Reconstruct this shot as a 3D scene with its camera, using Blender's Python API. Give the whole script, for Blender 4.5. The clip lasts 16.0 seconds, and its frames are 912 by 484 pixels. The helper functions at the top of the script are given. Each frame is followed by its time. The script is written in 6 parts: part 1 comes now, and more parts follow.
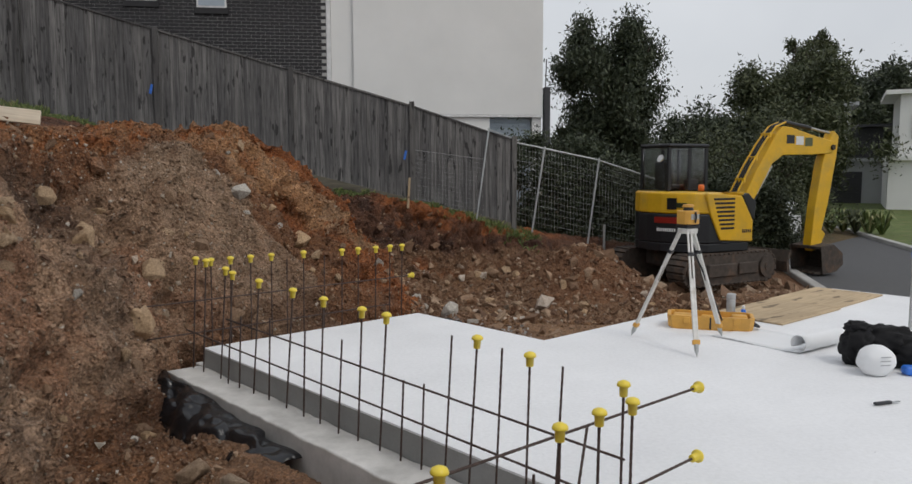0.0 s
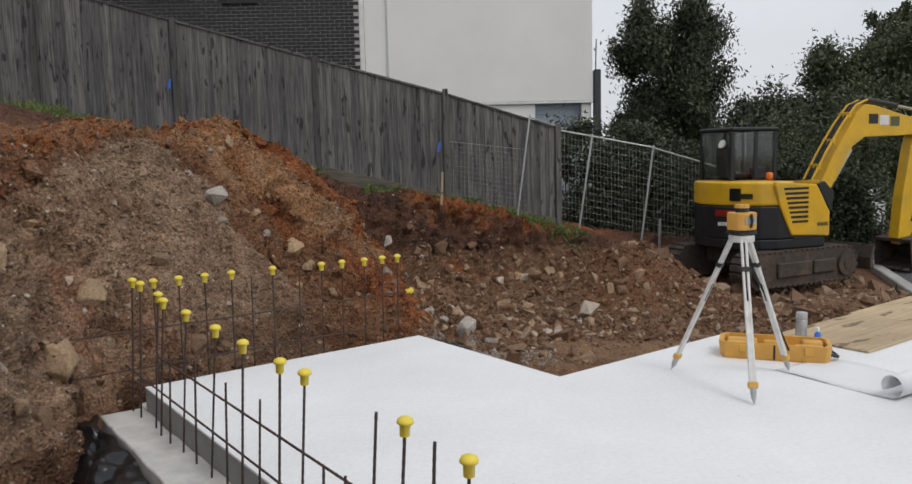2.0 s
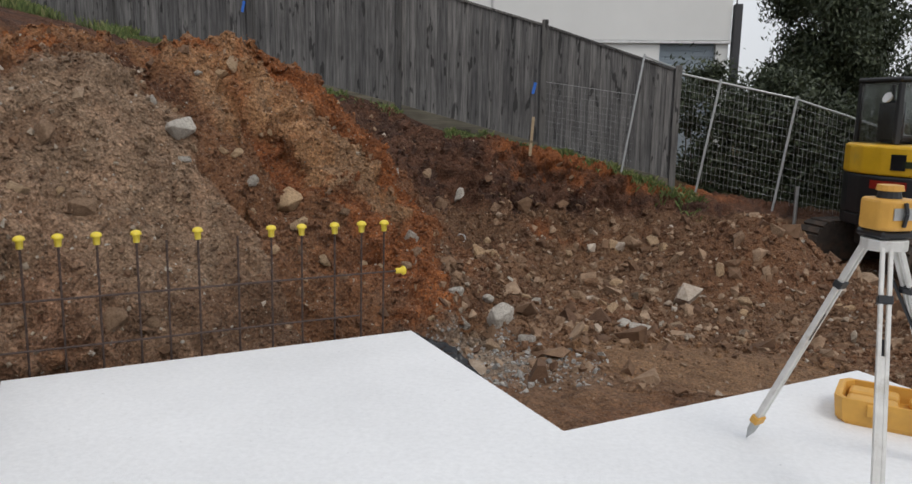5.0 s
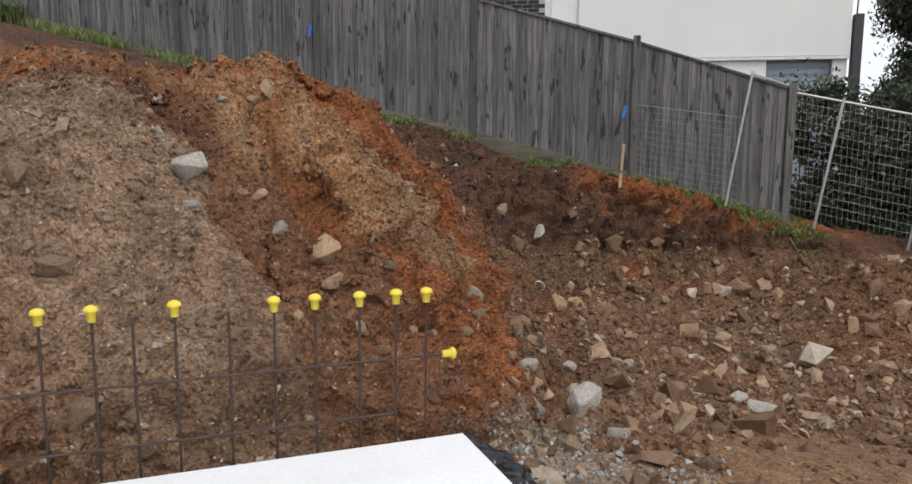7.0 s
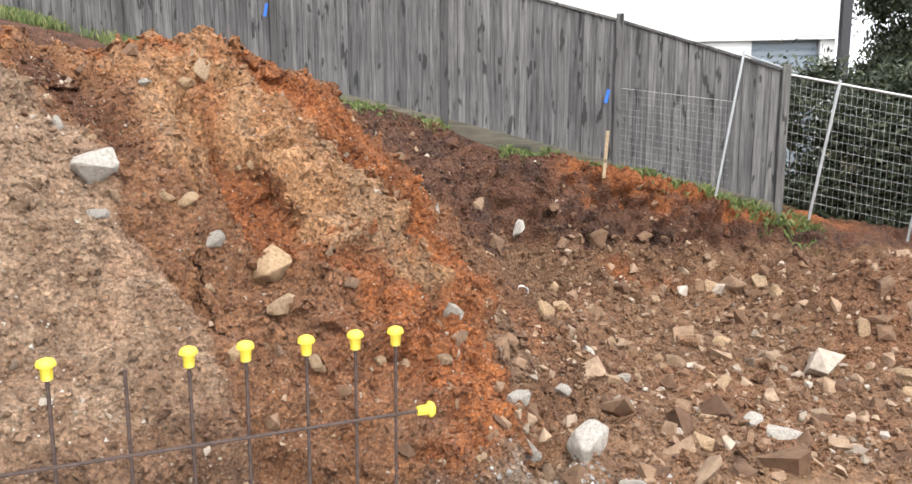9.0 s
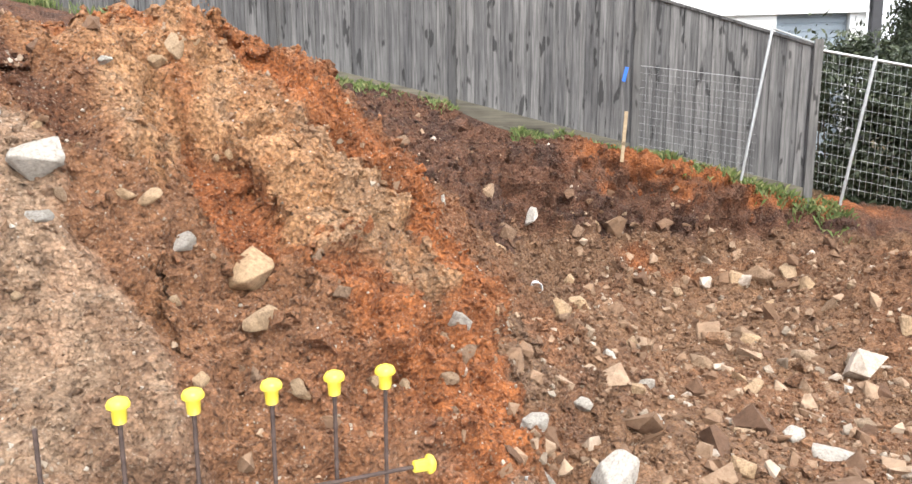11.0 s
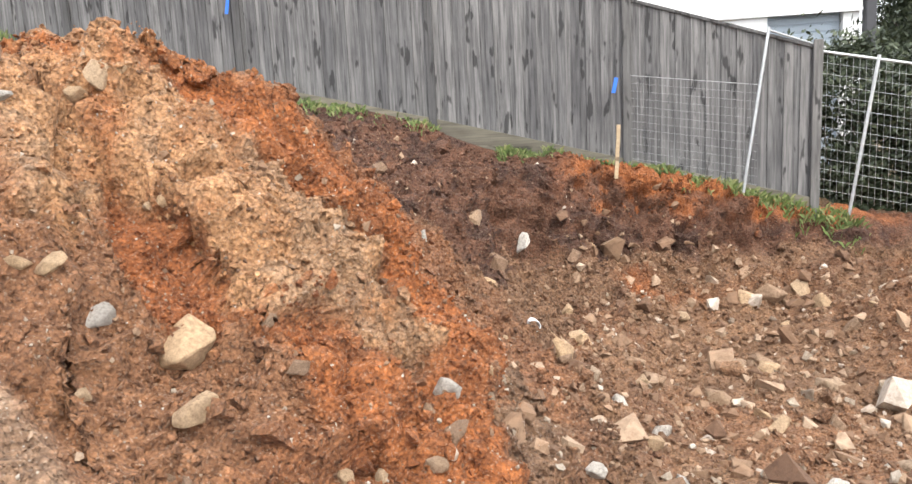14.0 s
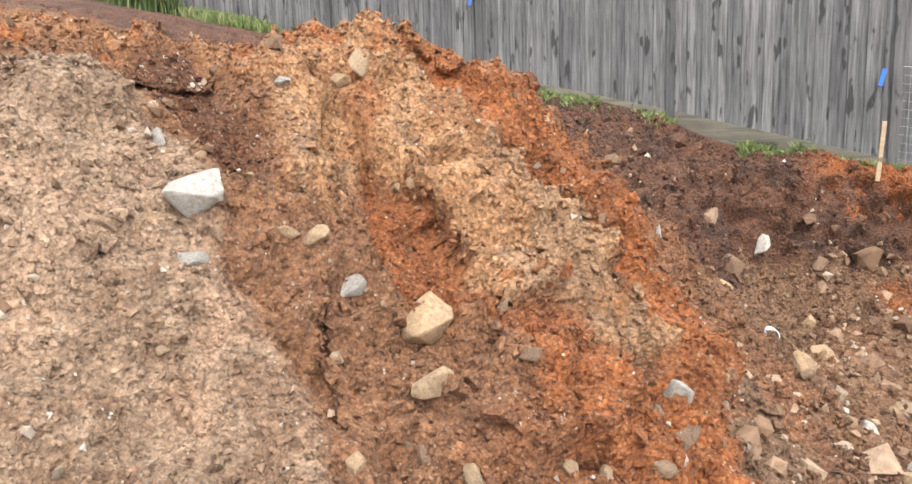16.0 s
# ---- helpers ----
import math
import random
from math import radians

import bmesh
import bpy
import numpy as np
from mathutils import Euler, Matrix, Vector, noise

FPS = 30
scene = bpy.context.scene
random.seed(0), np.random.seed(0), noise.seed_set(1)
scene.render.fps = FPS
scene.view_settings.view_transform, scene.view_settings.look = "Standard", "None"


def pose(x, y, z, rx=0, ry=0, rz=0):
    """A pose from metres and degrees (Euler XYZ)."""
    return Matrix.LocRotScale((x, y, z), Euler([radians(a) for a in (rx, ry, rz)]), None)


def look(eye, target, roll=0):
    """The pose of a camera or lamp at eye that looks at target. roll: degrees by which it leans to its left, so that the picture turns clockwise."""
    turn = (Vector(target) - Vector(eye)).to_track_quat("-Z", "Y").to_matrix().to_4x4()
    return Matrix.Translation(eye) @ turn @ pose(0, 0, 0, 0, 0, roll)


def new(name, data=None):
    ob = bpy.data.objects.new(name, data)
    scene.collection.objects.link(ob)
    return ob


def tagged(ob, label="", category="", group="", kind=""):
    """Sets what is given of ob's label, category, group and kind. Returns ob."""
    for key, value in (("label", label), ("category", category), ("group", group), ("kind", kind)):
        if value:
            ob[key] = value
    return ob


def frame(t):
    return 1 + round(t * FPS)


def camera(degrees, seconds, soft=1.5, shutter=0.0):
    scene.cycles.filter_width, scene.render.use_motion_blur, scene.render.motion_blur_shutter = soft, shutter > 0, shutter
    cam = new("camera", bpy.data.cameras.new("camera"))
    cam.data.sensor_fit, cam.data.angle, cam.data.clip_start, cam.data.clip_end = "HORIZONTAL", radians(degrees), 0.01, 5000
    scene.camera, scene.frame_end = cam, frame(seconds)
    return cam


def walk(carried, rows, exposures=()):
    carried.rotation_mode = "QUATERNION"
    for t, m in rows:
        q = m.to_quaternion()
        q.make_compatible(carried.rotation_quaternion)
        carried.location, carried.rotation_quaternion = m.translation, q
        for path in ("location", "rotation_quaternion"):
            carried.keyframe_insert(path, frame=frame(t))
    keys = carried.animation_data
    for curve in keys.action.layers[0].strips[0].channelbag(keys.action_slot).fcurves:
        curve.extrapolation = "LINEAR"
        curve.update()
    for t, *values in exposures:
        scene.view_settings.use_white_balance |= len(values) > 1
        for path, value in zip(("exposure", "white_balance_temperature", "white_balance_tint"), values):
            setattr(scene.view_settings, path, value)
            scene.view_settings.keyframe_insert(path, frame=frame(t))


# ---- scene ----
cam = camera(61.2, 16.0)
PATH = [
    (0, (1.364, 0.276, 1.552), (1.615, 2.251, 1.361), -0.1),
    (0.5, (1.578, 0.772, 1.544), (1.379, 2.753, 1.364), -2.5),
    (1, (1.818, 1.117, 1.556), (1.381, 3.061, 1.387), 0.3),
    (1.5, (1.885, 1.253, 1.588), (1.764, 3.243, 1.42), 2.2),
    (2, (2.069, 1.562, 1.582), (2.15, 3.549, 1.369), -1.4),
    (2.5, (2.293, 1.922, 1.576), (2.367, 3.907, 1.336), -1.2),
    (3, (2.514, 2.362, 1.523), (2.592, 4.34, 1.234), -0.0),
    (3.5, (2.696, 2.653, 1.538), (2.74, 4.625, 1.21), 0.1),
    (4, (2.927, 2.983, 1.527), (2.766, 4.945, 1.174), 0.6),
    (4.2, (2.944, 3.075, 1.51), (2.775, 5.037, 1.161), 1.3),
    (6.3, (2.966, 4.451, 1.494), (2.55, 6.377, 1.154), -0.7),
    (6.5, (2.937, 4.599, 1.502), (2.527, 6.533, 1.197), -0.5),
    (7, (2.87, 4.822, 1.514), (2.385, 6.742, 1.231), 0.3),
    (7.5, (2.762, 4.999, 1.572), (2.464, 6.959, 1.303), -0.3),
    (8, (2.685, 5.214, 1.538), (2.439, 7.178, 1.256), -1.5),
    (8.5, (2.684, 5.509, 1.535), (2.328, 7.458, 1.259), -0.6),
    (9, (2.619, 5.704, 1.524), (2.211, 7.636, 1.207), -0.1),
    (9.2, (2.547, 5.797, 1.526), (2.175, 7.74, 1.228), -0.1),
    (11.3, (2.49, 6.376, 1.545), (2.04, 8.289, 1.174), -0.8),
    (11.5, (2.449, 6.432, 1.569), (1.985, 8.344, 1.211), -1.7),
    (12, (2.343, 6.584, 1.573), (1.816, 8.481, 1.219), -2.2),
    (12.5, (2.36, 6.809, 1.568), (1.791, 8.701, 1.252), -1.9),
    (13, (2.359, 6.927, 1.576), (1.784, 8.816, 1.255), -2.7),
    (13.5, (2.39, 6.943, 1.578), (1.835, 8.836, 1.255), -3.6),
    (14, (2.399, 7.002, 1.565), (1.993, 8.933, 1.239), -2.8),
    (14.5, (2.457, 6.97, 1.573), (2.124, 8.905, 1.192), -4.1),
    (15, (2.4, 6.969, 1.556), (1.965, 8.88, 1.156), -2.8),
    (15.5, (2.359, 7.004, 1.557), (1.572, 8.807, 1.196), -2.9),
    (16, (2.315, 6.991, 1.561), (1.382, 8.729, 1.234), -1.7),
]
EXPOSURES = [(0.0, -0.34), (1.0, 0.15), (1.5, 0.12), (2.0, -0.2), (3.5, -0.36), (4.0, -0.28), (6.5, 0.08), (7.0, 0.3), (7.5, 0.7), (8.0, 1.05), (9.0, 1.5), (11.5, 1.78), (16.0, 1.75)]
walk(cam, [(t, look(eye, target, roll)) for t, eye, target, roll in PATH], EXPOSURES)

# ---- overcast daylight ----
world = bpy.data.worlds.new("sky")
scene.world = world
world.use_nodes = True
wt = world.node_tree
sky = wt.nodes.new("ShaderNodeTexSky")
sky.sky_type, sky.sun_disc = "NISHITA", False
sky.sun_elevation, sky.sun_rotation = radians(48), radians(150)
sky.air_density, sky.dust_density = 1.0, 4.0
grey = wt.nodes.new("ShaderNodeMix")
grey.data_type = "RGBA"
grey.inputs["Factor"].default_value = 0.86
wt.links.new(sky.outputs[0], grey.inputs["A"])
cloud = wt.nodes.new("ShaderNodeTexNoise")
cloud.inputs["Scale"].default_value, cloud.inputs["Detail"].default_value = 1.6, 5
ramp = wt.nodes.new("ShaderNodeValToRGB")
ramp.color_ramp.elements[0].color, ramp.color_ramp.elements[1].color = (6.2, 6.5, 7.0, 1), (9.2, 9.4, 9.7, 1)
ramp.color_ramp.elements[0].position, ramp.color_ramp.elements[1].position = 0.3, 0.72
coords = wt.nodes.new("ShaderNodeTexCoord")
wt.links.new(coords.outputs["Generated"], cloud.inputs["Vector"])
wt.links.new(cloud.outputs["Fac"], ramp.inputs[0])
wt.links.new(ramp.outputs[0], grey.inputs["B"])
wt.links.new(grey.outputs["Result"], wt.nodes["Background"].inputs[0])
wt.nodes["Background"].inputs[1].default_value = 0.115

sun = new("sun", bpy.data.lights.new("sun", "SUN"))
sun.data.energy, sun.data.angle, sun.data.color = 0.95, radians(18), (1.0, 0.96, 0.9)
sun.matrix_world = look((6, -8, 14), (0, 0, 0))


# ---- materials ----
def mat(name, rough=0.8, metal=0.0):
    m = bpy.data.materials.new(name)
    m.use_nodes = True
    t = m.node_tree
    b = t.nodes["Principled BSDF"]
    b.inputs["Roughness"].default_value, b.inputs["Metallic"].default_value = rough, metal
    return m, t, b


def link(t, a, b):
    t.links.new(a, b)


def tex_noise(t, scale, detail=4, rough=0.6, vec=None, stretch=None, which="Object"):
    c = t.nodes.new("ShaderNodeTexCoord")
    out = c.outputs[which] if vec is None else vec
    if stretch:
        mp = t.nodes.new("ShaderNodeMapping")
        mp.inputs["Scale"].default_value = stretch
        link(t, out, mp.inputs[0])
        out = mp.outputs[0]
    n = t.nodes.new("ShaderNodeTexNoise")
    n.inputs["Scale"].default_value, n.inputs["Detail"].default_value, n.inputs["Roughness"].default_value = scale, detail, rough
    link(t, out, n.inputs["Vector"])
    return n.outputs["Fac"]


def ramp_of(t, fac, stops):
    r = t.nodes.new("ShaderNodeValToRGB")
    e = r.color_ramp.elements
    while len(e) < len(stops):
        e.new(0.5)
    for k, (p, c) in zip(e, stops):
        k.position, k.color = p, (*c, 1)
    link(t, fac, r.inputs[0])
    return r.outputs[0]


def blend(t, fac, a, b, how="MIX"):
    m = t.nodes.new("ShaderNodeMix")
    m.data_type, m.blend_type = "RGBA", how
    for k, v in (("Factor", fac), ("A", a), ("B", b)):
        if isinstance(v, (int, float)):
            m.inputs[k].default_value = v
        elif isinstance(v, tuple):
            m.inputs[k].default_value = (*v, 1)
        else:
            link(t, v, m.inputs[k])
    return m.outputs["Result"]


def bump(t, b, fac, dist, strength=1.0, under=None):
    n = t.nodes.new("ShaderNodeBump")
    n.inputs["Distance"].default_value, n.inputs["Strength"].default_value = dist, strength
    link(t, fac, n.inputs["Height"])
    if under is not None:
        link(t, under, n.inputs["Normal"])
    link(t, n.outputs[0], b.inputs["Normal"])
    return n.outputs[0]


def plain(name, colour, rough=0.6, metal=0.0, vary=0.12, scale=9.0, relief=0.0, stain=None):
    """Paint, plastic, metal: one colour with slight large and small variation."""
    m, t, b = mat(name, rough, metal)
    dark, light = tuple(c * (1 - vary) for c in colour), tuple(min(1, c * (1 + vary)) for c in colour)
    col = ramp_of(t, tex_noise(t, scale, 5), [(0.3, dark), (0.7, light)])
    if stain:
        mask = ramp_of(t, tex_noise(t, scale * 0.35, 7, 0.7), [(0.52, (0, 0, 0)), (0.72, (1, 1, 1))])
        col = blend(t, mask, col, stain)
    link(t, col, b.inputs["Base Color"])
    if relief:
        bump(t, b, tex_noise(t, scale * 8, 4), relief)
    return m


def soil_material():
    m, t, b = mat("soil", 0.95)
    a = t.nodes.new("ShaderNodeAttribute")
    a.attribute_name = "soil"
    fine = tex_noise(t, 30, 5, 0.6)
    mid = tex_noise(t, 6, 5, 0.6)
    vor = t.nodes.new("ShaderNodeTexVoronoi")
    c = t.nodes.new("ShaderNodeTexCoord")
    link(t, c.outputs["Object"], vor.inputs["Vector"])
    vor.inputs["Scale"].default_value = 34
    # soil tone, with shade painted into the low spots of the same bump
    tone = ramp_of(t, fine, [(0.28, (0.58, 0.55, 0.52)), (0.5, (0.98, 0.98, 0.98)), (0.74, (1.28, 1.27, 1.25))])
    col = blend(t, 1.0, a.outputs["Color"], tone, "MULTIPLY")
    tone2 = ramp_of(t, mid, [(0.3, (0.7, 0.66, 0.62)), (0.7, (1.2, 1.2, 1.18))])
    col = blend(t, 1.0, col, tone2, "MULTIPLY")
    g = t.nodes.new("ShaderNodeNewGeometry")
    col = blend(t, 1.0, col, ramp_of(t, g.outputs["Random Per Island"], [(0.0, (0.78, 0.76, 0.74)), (1.0, (1.2, 1.2, 1.19))]), "MULTIPLY")
    grit = ramp_of(t, tex_noise(t, 80, 2, 0.5), [(0.61, (0, 0, 0)), (0.66, (1, 1, 1))])
    col = blend(t, blend(t, 1.0, grit, (0.3, 0.3, 0.3), "MULTIPLY"), col, (0.5, 0.41, 0.32))
    # dark pits put into the colour, standing in for crevice shade
    hollow = ramp_of(t, tex_noise(t, 55, 3, 0.6), [(0.30, (0.5, 0.46, 0.43)), (0.38, (1, 1, 1))])
    col = blend(t, 1.0, col, hollow, "MULTIPLY")
    grains = t.nodes.new("ShaderNodeTexVoronoi")
    grains.inputs["Scale"].default_value = 62
    link(t, c.outputs["Object"], grains.inputs["Vector"])
    col = blend(t, 1.0, col, ramp_of(t, grains.outputs["Color"], [(0.1, (0.8, 0.79, 0.78)), (0.9, (1.2, 1.2, 1.19))]), "MULTIPLY")
    # gaps between the grains painted darker, as if shaded
    col = blend(t, 1.0, col, ramp_of(t, grains.outputs["Distance"], [(0.45, (1.04, 1.04, 1.04)), (0.8, (0.74, 0.72, 0.7))]), "MULTIPLY")
    link(t, col, b.inputs["Base Color"])
    n1 = bump(t, b, vor.outputs["Distance"], 0.034, 0.85)
    n2 = bump(t, b, fine, 0.045, 0.9, n1)
    bump(t, b, tex_noise(t, 110, 3), 0.006, 0.6, n2)
    return m


def stone_material(name, stops, island=False, grime=0.6):
    m, t, b = mat(name, 0.88)
    if island:
        g = t.nodes.new("ShaderNodeNewGeometry")
        rnd = g.outputs["Random Per Island"]
    else:
        o = t.nodes.new("ShaderNodeObjectInfo")
        rnd = o.outputs["Random"]
    base = ramp_of(t, rnd, stops)
    patch = ramp_of(t, tex_noise(t, 9, 7, 0.7), [(0.3, (0.55, 0.5, 0.45)), (0.55, (1, 1, 1)), (0.8, (1.35, 1.3, 1.25))])
    col = blend(t, 1.0, base, patch, "MULTIPLY")
    dirt = ramp_of(t, tex_noise(t, 14, 6, 0.7), [(0.55, (0, 0, 0)), (0.7, (1, 1, 1))])
    col = blend(t, blend(t, 1.0, dirt, (grime, grime, grime), "MULTIPLY"), col, (0.2, 0.105, 0.055))
    link(t, col, b.inputs["Base Color"])
    n1 = bump(t, b, tex_noise(t, 16, 8, 0.7), 0.03, 0.8)
    bump(t, b, tex_noise(t, 90, 4), 0.006, 0.7, n1)
    return m


def timber_material(name, dark, light, along="z", per_object=True):
    m, t, b = mat(name, 0.9)
    st = {"z": (30, 30, 1.6), "x": (1.6, 30, 30)}[along]
    o = t.nodes.new("ShaderNodeObjectInfo")
    add = t.nodes.new("ShaderNodeVectorMath")
    c = t.nodes.new("ShaderNodeTexCoord")
    link(t, c.outputs["Object"], add.inputs[0])
    sc = t.nodes.new("ShaderNodeMath")
    sc.operation = "MULTIPLY"
    sc.inputs[1].default_value = 37.0
    link(t, o.outputs["Random"], sc.inputs[0])
    link(t, sc.outputs[0], add.inputs[1])
    grain = tex_noise(t, 1.0, 6, 0.65, add.outputs[0], st)
    col = ramp_of(t, grain, [(0.3, dark), (0.68, light)])
    tone = ramp_of(t, o.outputs["Random"], [(0.0, (0.72, 0.72, 0.735)), (0.5, (1.0, 1.0, 1.0)), (1.0, (1.3, 1.29, 1.27))])
    col = blend(t, 1.0, col, tone, "MULTIPLY")
    knot = ramp_of(t, tex_noise(t, 1.0, 2, 0.5, add.outputs[0], (9, 9, 2.6) if along == "z" else (2.6, 9, 9)), [(0.62, (0, 0, 0)), (0.67, (1, 1, 1))])
    col = blend(t, blend(t, 1.0, knot, (0.8, 0.8, 0.8), "MULTIPLY"), col, tuple(c * 0.35 for c in dark))
    streak = ramp_of(t, tex_noise(t, 0.8, 5, 0.6), [(0.35, (0.75, 0.75, 0.76)), (0.7, (1.15, 1.15, 1.14))])
    col = blend(t, 1.0, col, streak, "MULTIPLY")
    link(t, col, b.inputs["Base Color"])
    bump(t, b, grain, 0.004, 0.8)
    return m


def concrete_material(name, dark, light, scale=3.0, specks=True):
    m, t, b = mat(name, 0.82)
    col = ramp_of(t, tex_noise(t, scale * 0.35, 7, 0.62), [(0.3, dark), (0.7, light)])
    fine = ramp_of(t, tex_noise(t, scale * 14, 6, 0.7), [(0.3, (0.93, 0.93, 0.93)), (0.7, (1.05, 1.05, 1.05))])
    col = blend(t, 1.0, col, fine, "MULTIPLY")
    if specks:
        sp = ramp_of(t, tex_noise(t, 30, 3, 0.5), [(0.72, (0, 0, 0)), (0.75, (1, 1, 1))])
        col = blend(t, blend(t, 1.0, sp, (0.45, 0.45, 0.45), "MULTIPLY"), col, tuple(c * 0.55 for c in dark))
    link(t, col, b.inputs["Base Color"])
    bump(t, b, tex_noise(t, scale * 20, 6, 0.7), 0.004, 0.6)
    return m


def leaf_material(name, stops):
    m, t, b = mat(name, 0.6)
    g = t.nodes.new("ShaderNodeNewGeometry")
    link(t, ramp_of(t, g.outputs["Random Per Island"], stops), b.inputs["Base Color"])
    return m


def glass_material(name, colour, rough=0.05):
    m, t, b = mat(name, rough)
    b.inputs["Base Color"].default_value = (*colour, 1)
    b.inputs["Transmission Weight"].default_value = 1.0
    b.inputs["IOR"].default_value = 1.45
    return m


SOIL = soil_material()
ROCK = stone_material("rock", [(0.0, (0.26, 0.16, 0.098)), (0.4, (0.33, 0.215, 0.135)), (0.75, (0.42, 0.29, 0.185)), (1.0, (0.42, 0.335, 0.25))])
PALE_ROCK = stone_material("pale_rock", [(0.0, (0.66, 0.61, 0.54)), (1.0, (0.46, 0.425, 0.38))], grime=0.45)
TAN_ROCK = stone_material("tan_rock", [(0.0, (0.58, 0.395, 0.23)), (1.0, (0.5, 0.355, 0.225))])
RUBBLE = stone_material("rubble", [(0.0, (0.135, 0.072, 0.041)), (0.4, (0.225, 0.133, 0.078)), (0.7, (0.34, 0.222, 0.14)), (0.93, (0.42, 0.305, 0.21)), (1.0, (0.54, 0.465, 0.39))], True)
PEBBLE = stone_material("pale_pebble", [(0.0, (0.24, 0.18, 0.13)), (0.6, (0.42, 0.35, 0.27)), (1.0, (0.62, 0.58, 0.52))], True)
GRAVEL = stone_material("grey_gravel", [(0.0, (0.22, 0.21, 0.2)), (0.6, (0.42, 0.41, 0.39)), (1.0, (0.6, 0.58, 0.55))], True)
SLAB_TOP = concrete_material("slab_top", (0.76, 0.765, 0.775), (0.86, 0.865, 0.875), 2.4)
# the slab's side is coloured much darker than its top
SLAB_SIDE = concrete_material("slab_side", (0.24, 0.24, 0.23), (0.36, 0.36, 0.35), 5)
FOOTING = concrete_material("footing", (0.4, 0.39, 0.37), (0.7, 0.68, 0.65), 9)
PALING = timber_material("weathered_paling", (0.052, 0.051, 0.0515), (0.205, 0.2, 0.196))
POST_WOOD = timber_material("weathered_post", (0.06, 0.058, 0.056), (0.15, 0.146, 0.142))
PLINTH = timber_material("plinth_board", (0.1, 0.09, 0.068), (0.2, 0.18, 0.135), "x")
PLANK = timber_material("pale_plank", (0.5, 0.42, 0.32), (0.7, 0.62, 0.5), "x")
PLY = timber_material("plywood", (0.42, 0.31, 0.19), (0.58, 0.45, 0.29), "x")
STEEL = plain("rusty_steel", (0.075, 0.05, 0.042), 0.7, 0.4, 0.4, 40, 0.001)
CAP = plain("yellow_plastic", (0.8, 0.62, 0.06), 0.28, 0, 0.1, 30, 0, (0.6, 0.52, 0.18))
PLASTIC = plain("black_plastic_sheet", (0.012, 0.012, 0.014), 0.25, 0, 0.3, 6)
GALV = plain("galvanised_steel", (0.45, 0.46, 0.46), 0.45, 0.7, 0.12, 20)
ALU = plain("tripod_aluminium", (0.66, 0.65, 0.62), 0.42, 0.35, 0.1, 18, 0, (0.42, 0.38, 0.32))
EX_YELLOW = plain("machine_yellow", (0.72, 0.42, 0.015), 0.35, 0, 0.08, 3, 0, (0.52, 0.33, 0.06))
EX_BLACK = plain("machine_black", (0.012, 0.013, 0.016), 0.4, 0, 0.2, 4)
EX_STEEL = plain("muddy_steel", (0.075, 0.06, 0.05), 0.75, 0.3, 0.35, 8, 0.004, (0.16, 0.1, 0.065))
EX_RED = plain("red_plate", (0.5, 0.035, 0.02), 0.4)
ORANGE = plain("orange_plastic", (0.85, 0.18, 0.02), 0.35)
GLASS_DARK = glass_material("dark_glass", (0.78, 0.82, 0.82))
RENDER = plain("white_render", (0.78, 0.78, 0.765), 0.85, 0, 0.04, 0.6, 0.002)
RENDER_GREY = plain("grey_render", (0.42, 0.43, 0.44), 0.85, 0, 0.05, 0.6, 0.002)
TRIM_WHITE = plain("white_trim", (0.72, 0.72, 0.72), 0.5)
DARK_DOOR = plain("dark_garage_door", (0.045, 0.045, 0.05), 0.6)
ROLLER = plain("roller_door", (0.36, 0.42, 0.48), 0.5, 0, 0.05)
MORTAR = plain("mortar", (0.42, 0.41, 0.4), 0.95, 0, 0.1, 8)
BRICK = plain("dark_brick", (0.022, 0.021, 0.023), 0.7, 0, 0.35, 5, 0.002)
ASPHALT = plain("asphalt", (0.085, 0.085, 0.088), 0.9, 0, 0.15, 12, 0.003)
KERB = concrete_material("kerb", (0.34, 0.33, 0.31), (0.46, 0.45, 0.43), 4)
LEAF_DARK = leaf_material("dark_leaves", [(0.0, (0.016, 0.025, 0.01)), (0.6, (0.038, 0.052, 0.024)), (1.0, (0.08, 0.095, 0.05))])
LEAF_MID = leaf_material("olive_leaves", [(0.0, (0.028, 0.04, 0.014)), (0.6, (0.062, 0.076, 0.03)), (1.0, (0.115, 0.125, 0.06))])
GRASS = leaf_material("grass_blades", [(0.0, (0.06, 0.09, 0.025)), (0.7, (0.14, 0.19, 0.05)), (1.0, (0.3, 0.28, 0.13))])
BARK = plain("bark", (0.09, 0.07, 0.055), 0.95, 0, 0.3, 9, 0.01)
CLOTH = plain("black_cloth", (0.008, 0.008, 0.009), 0.95, 0, 0.3, 25, 0.003)
PAPER = plain("white_paper", (0.78, 0.79, 0.8), 0.8, 0, 0.03, 2)
BLUE = plain("blue_plastic", (0.03, 0.16, 0.62), 0.4)
CASE = plain("orange_case", (0.62, 0.33, 0.06), 0.5, 0, 0.15, 6, 0, (0.5, 0.28, 0.07))
CAR_WHITE = plain("car_white", (0.72, 0.73, 0.74), 0.25)
RUBBER = plain("rubber", (0.02, 0.02, 0.02), 0.85)


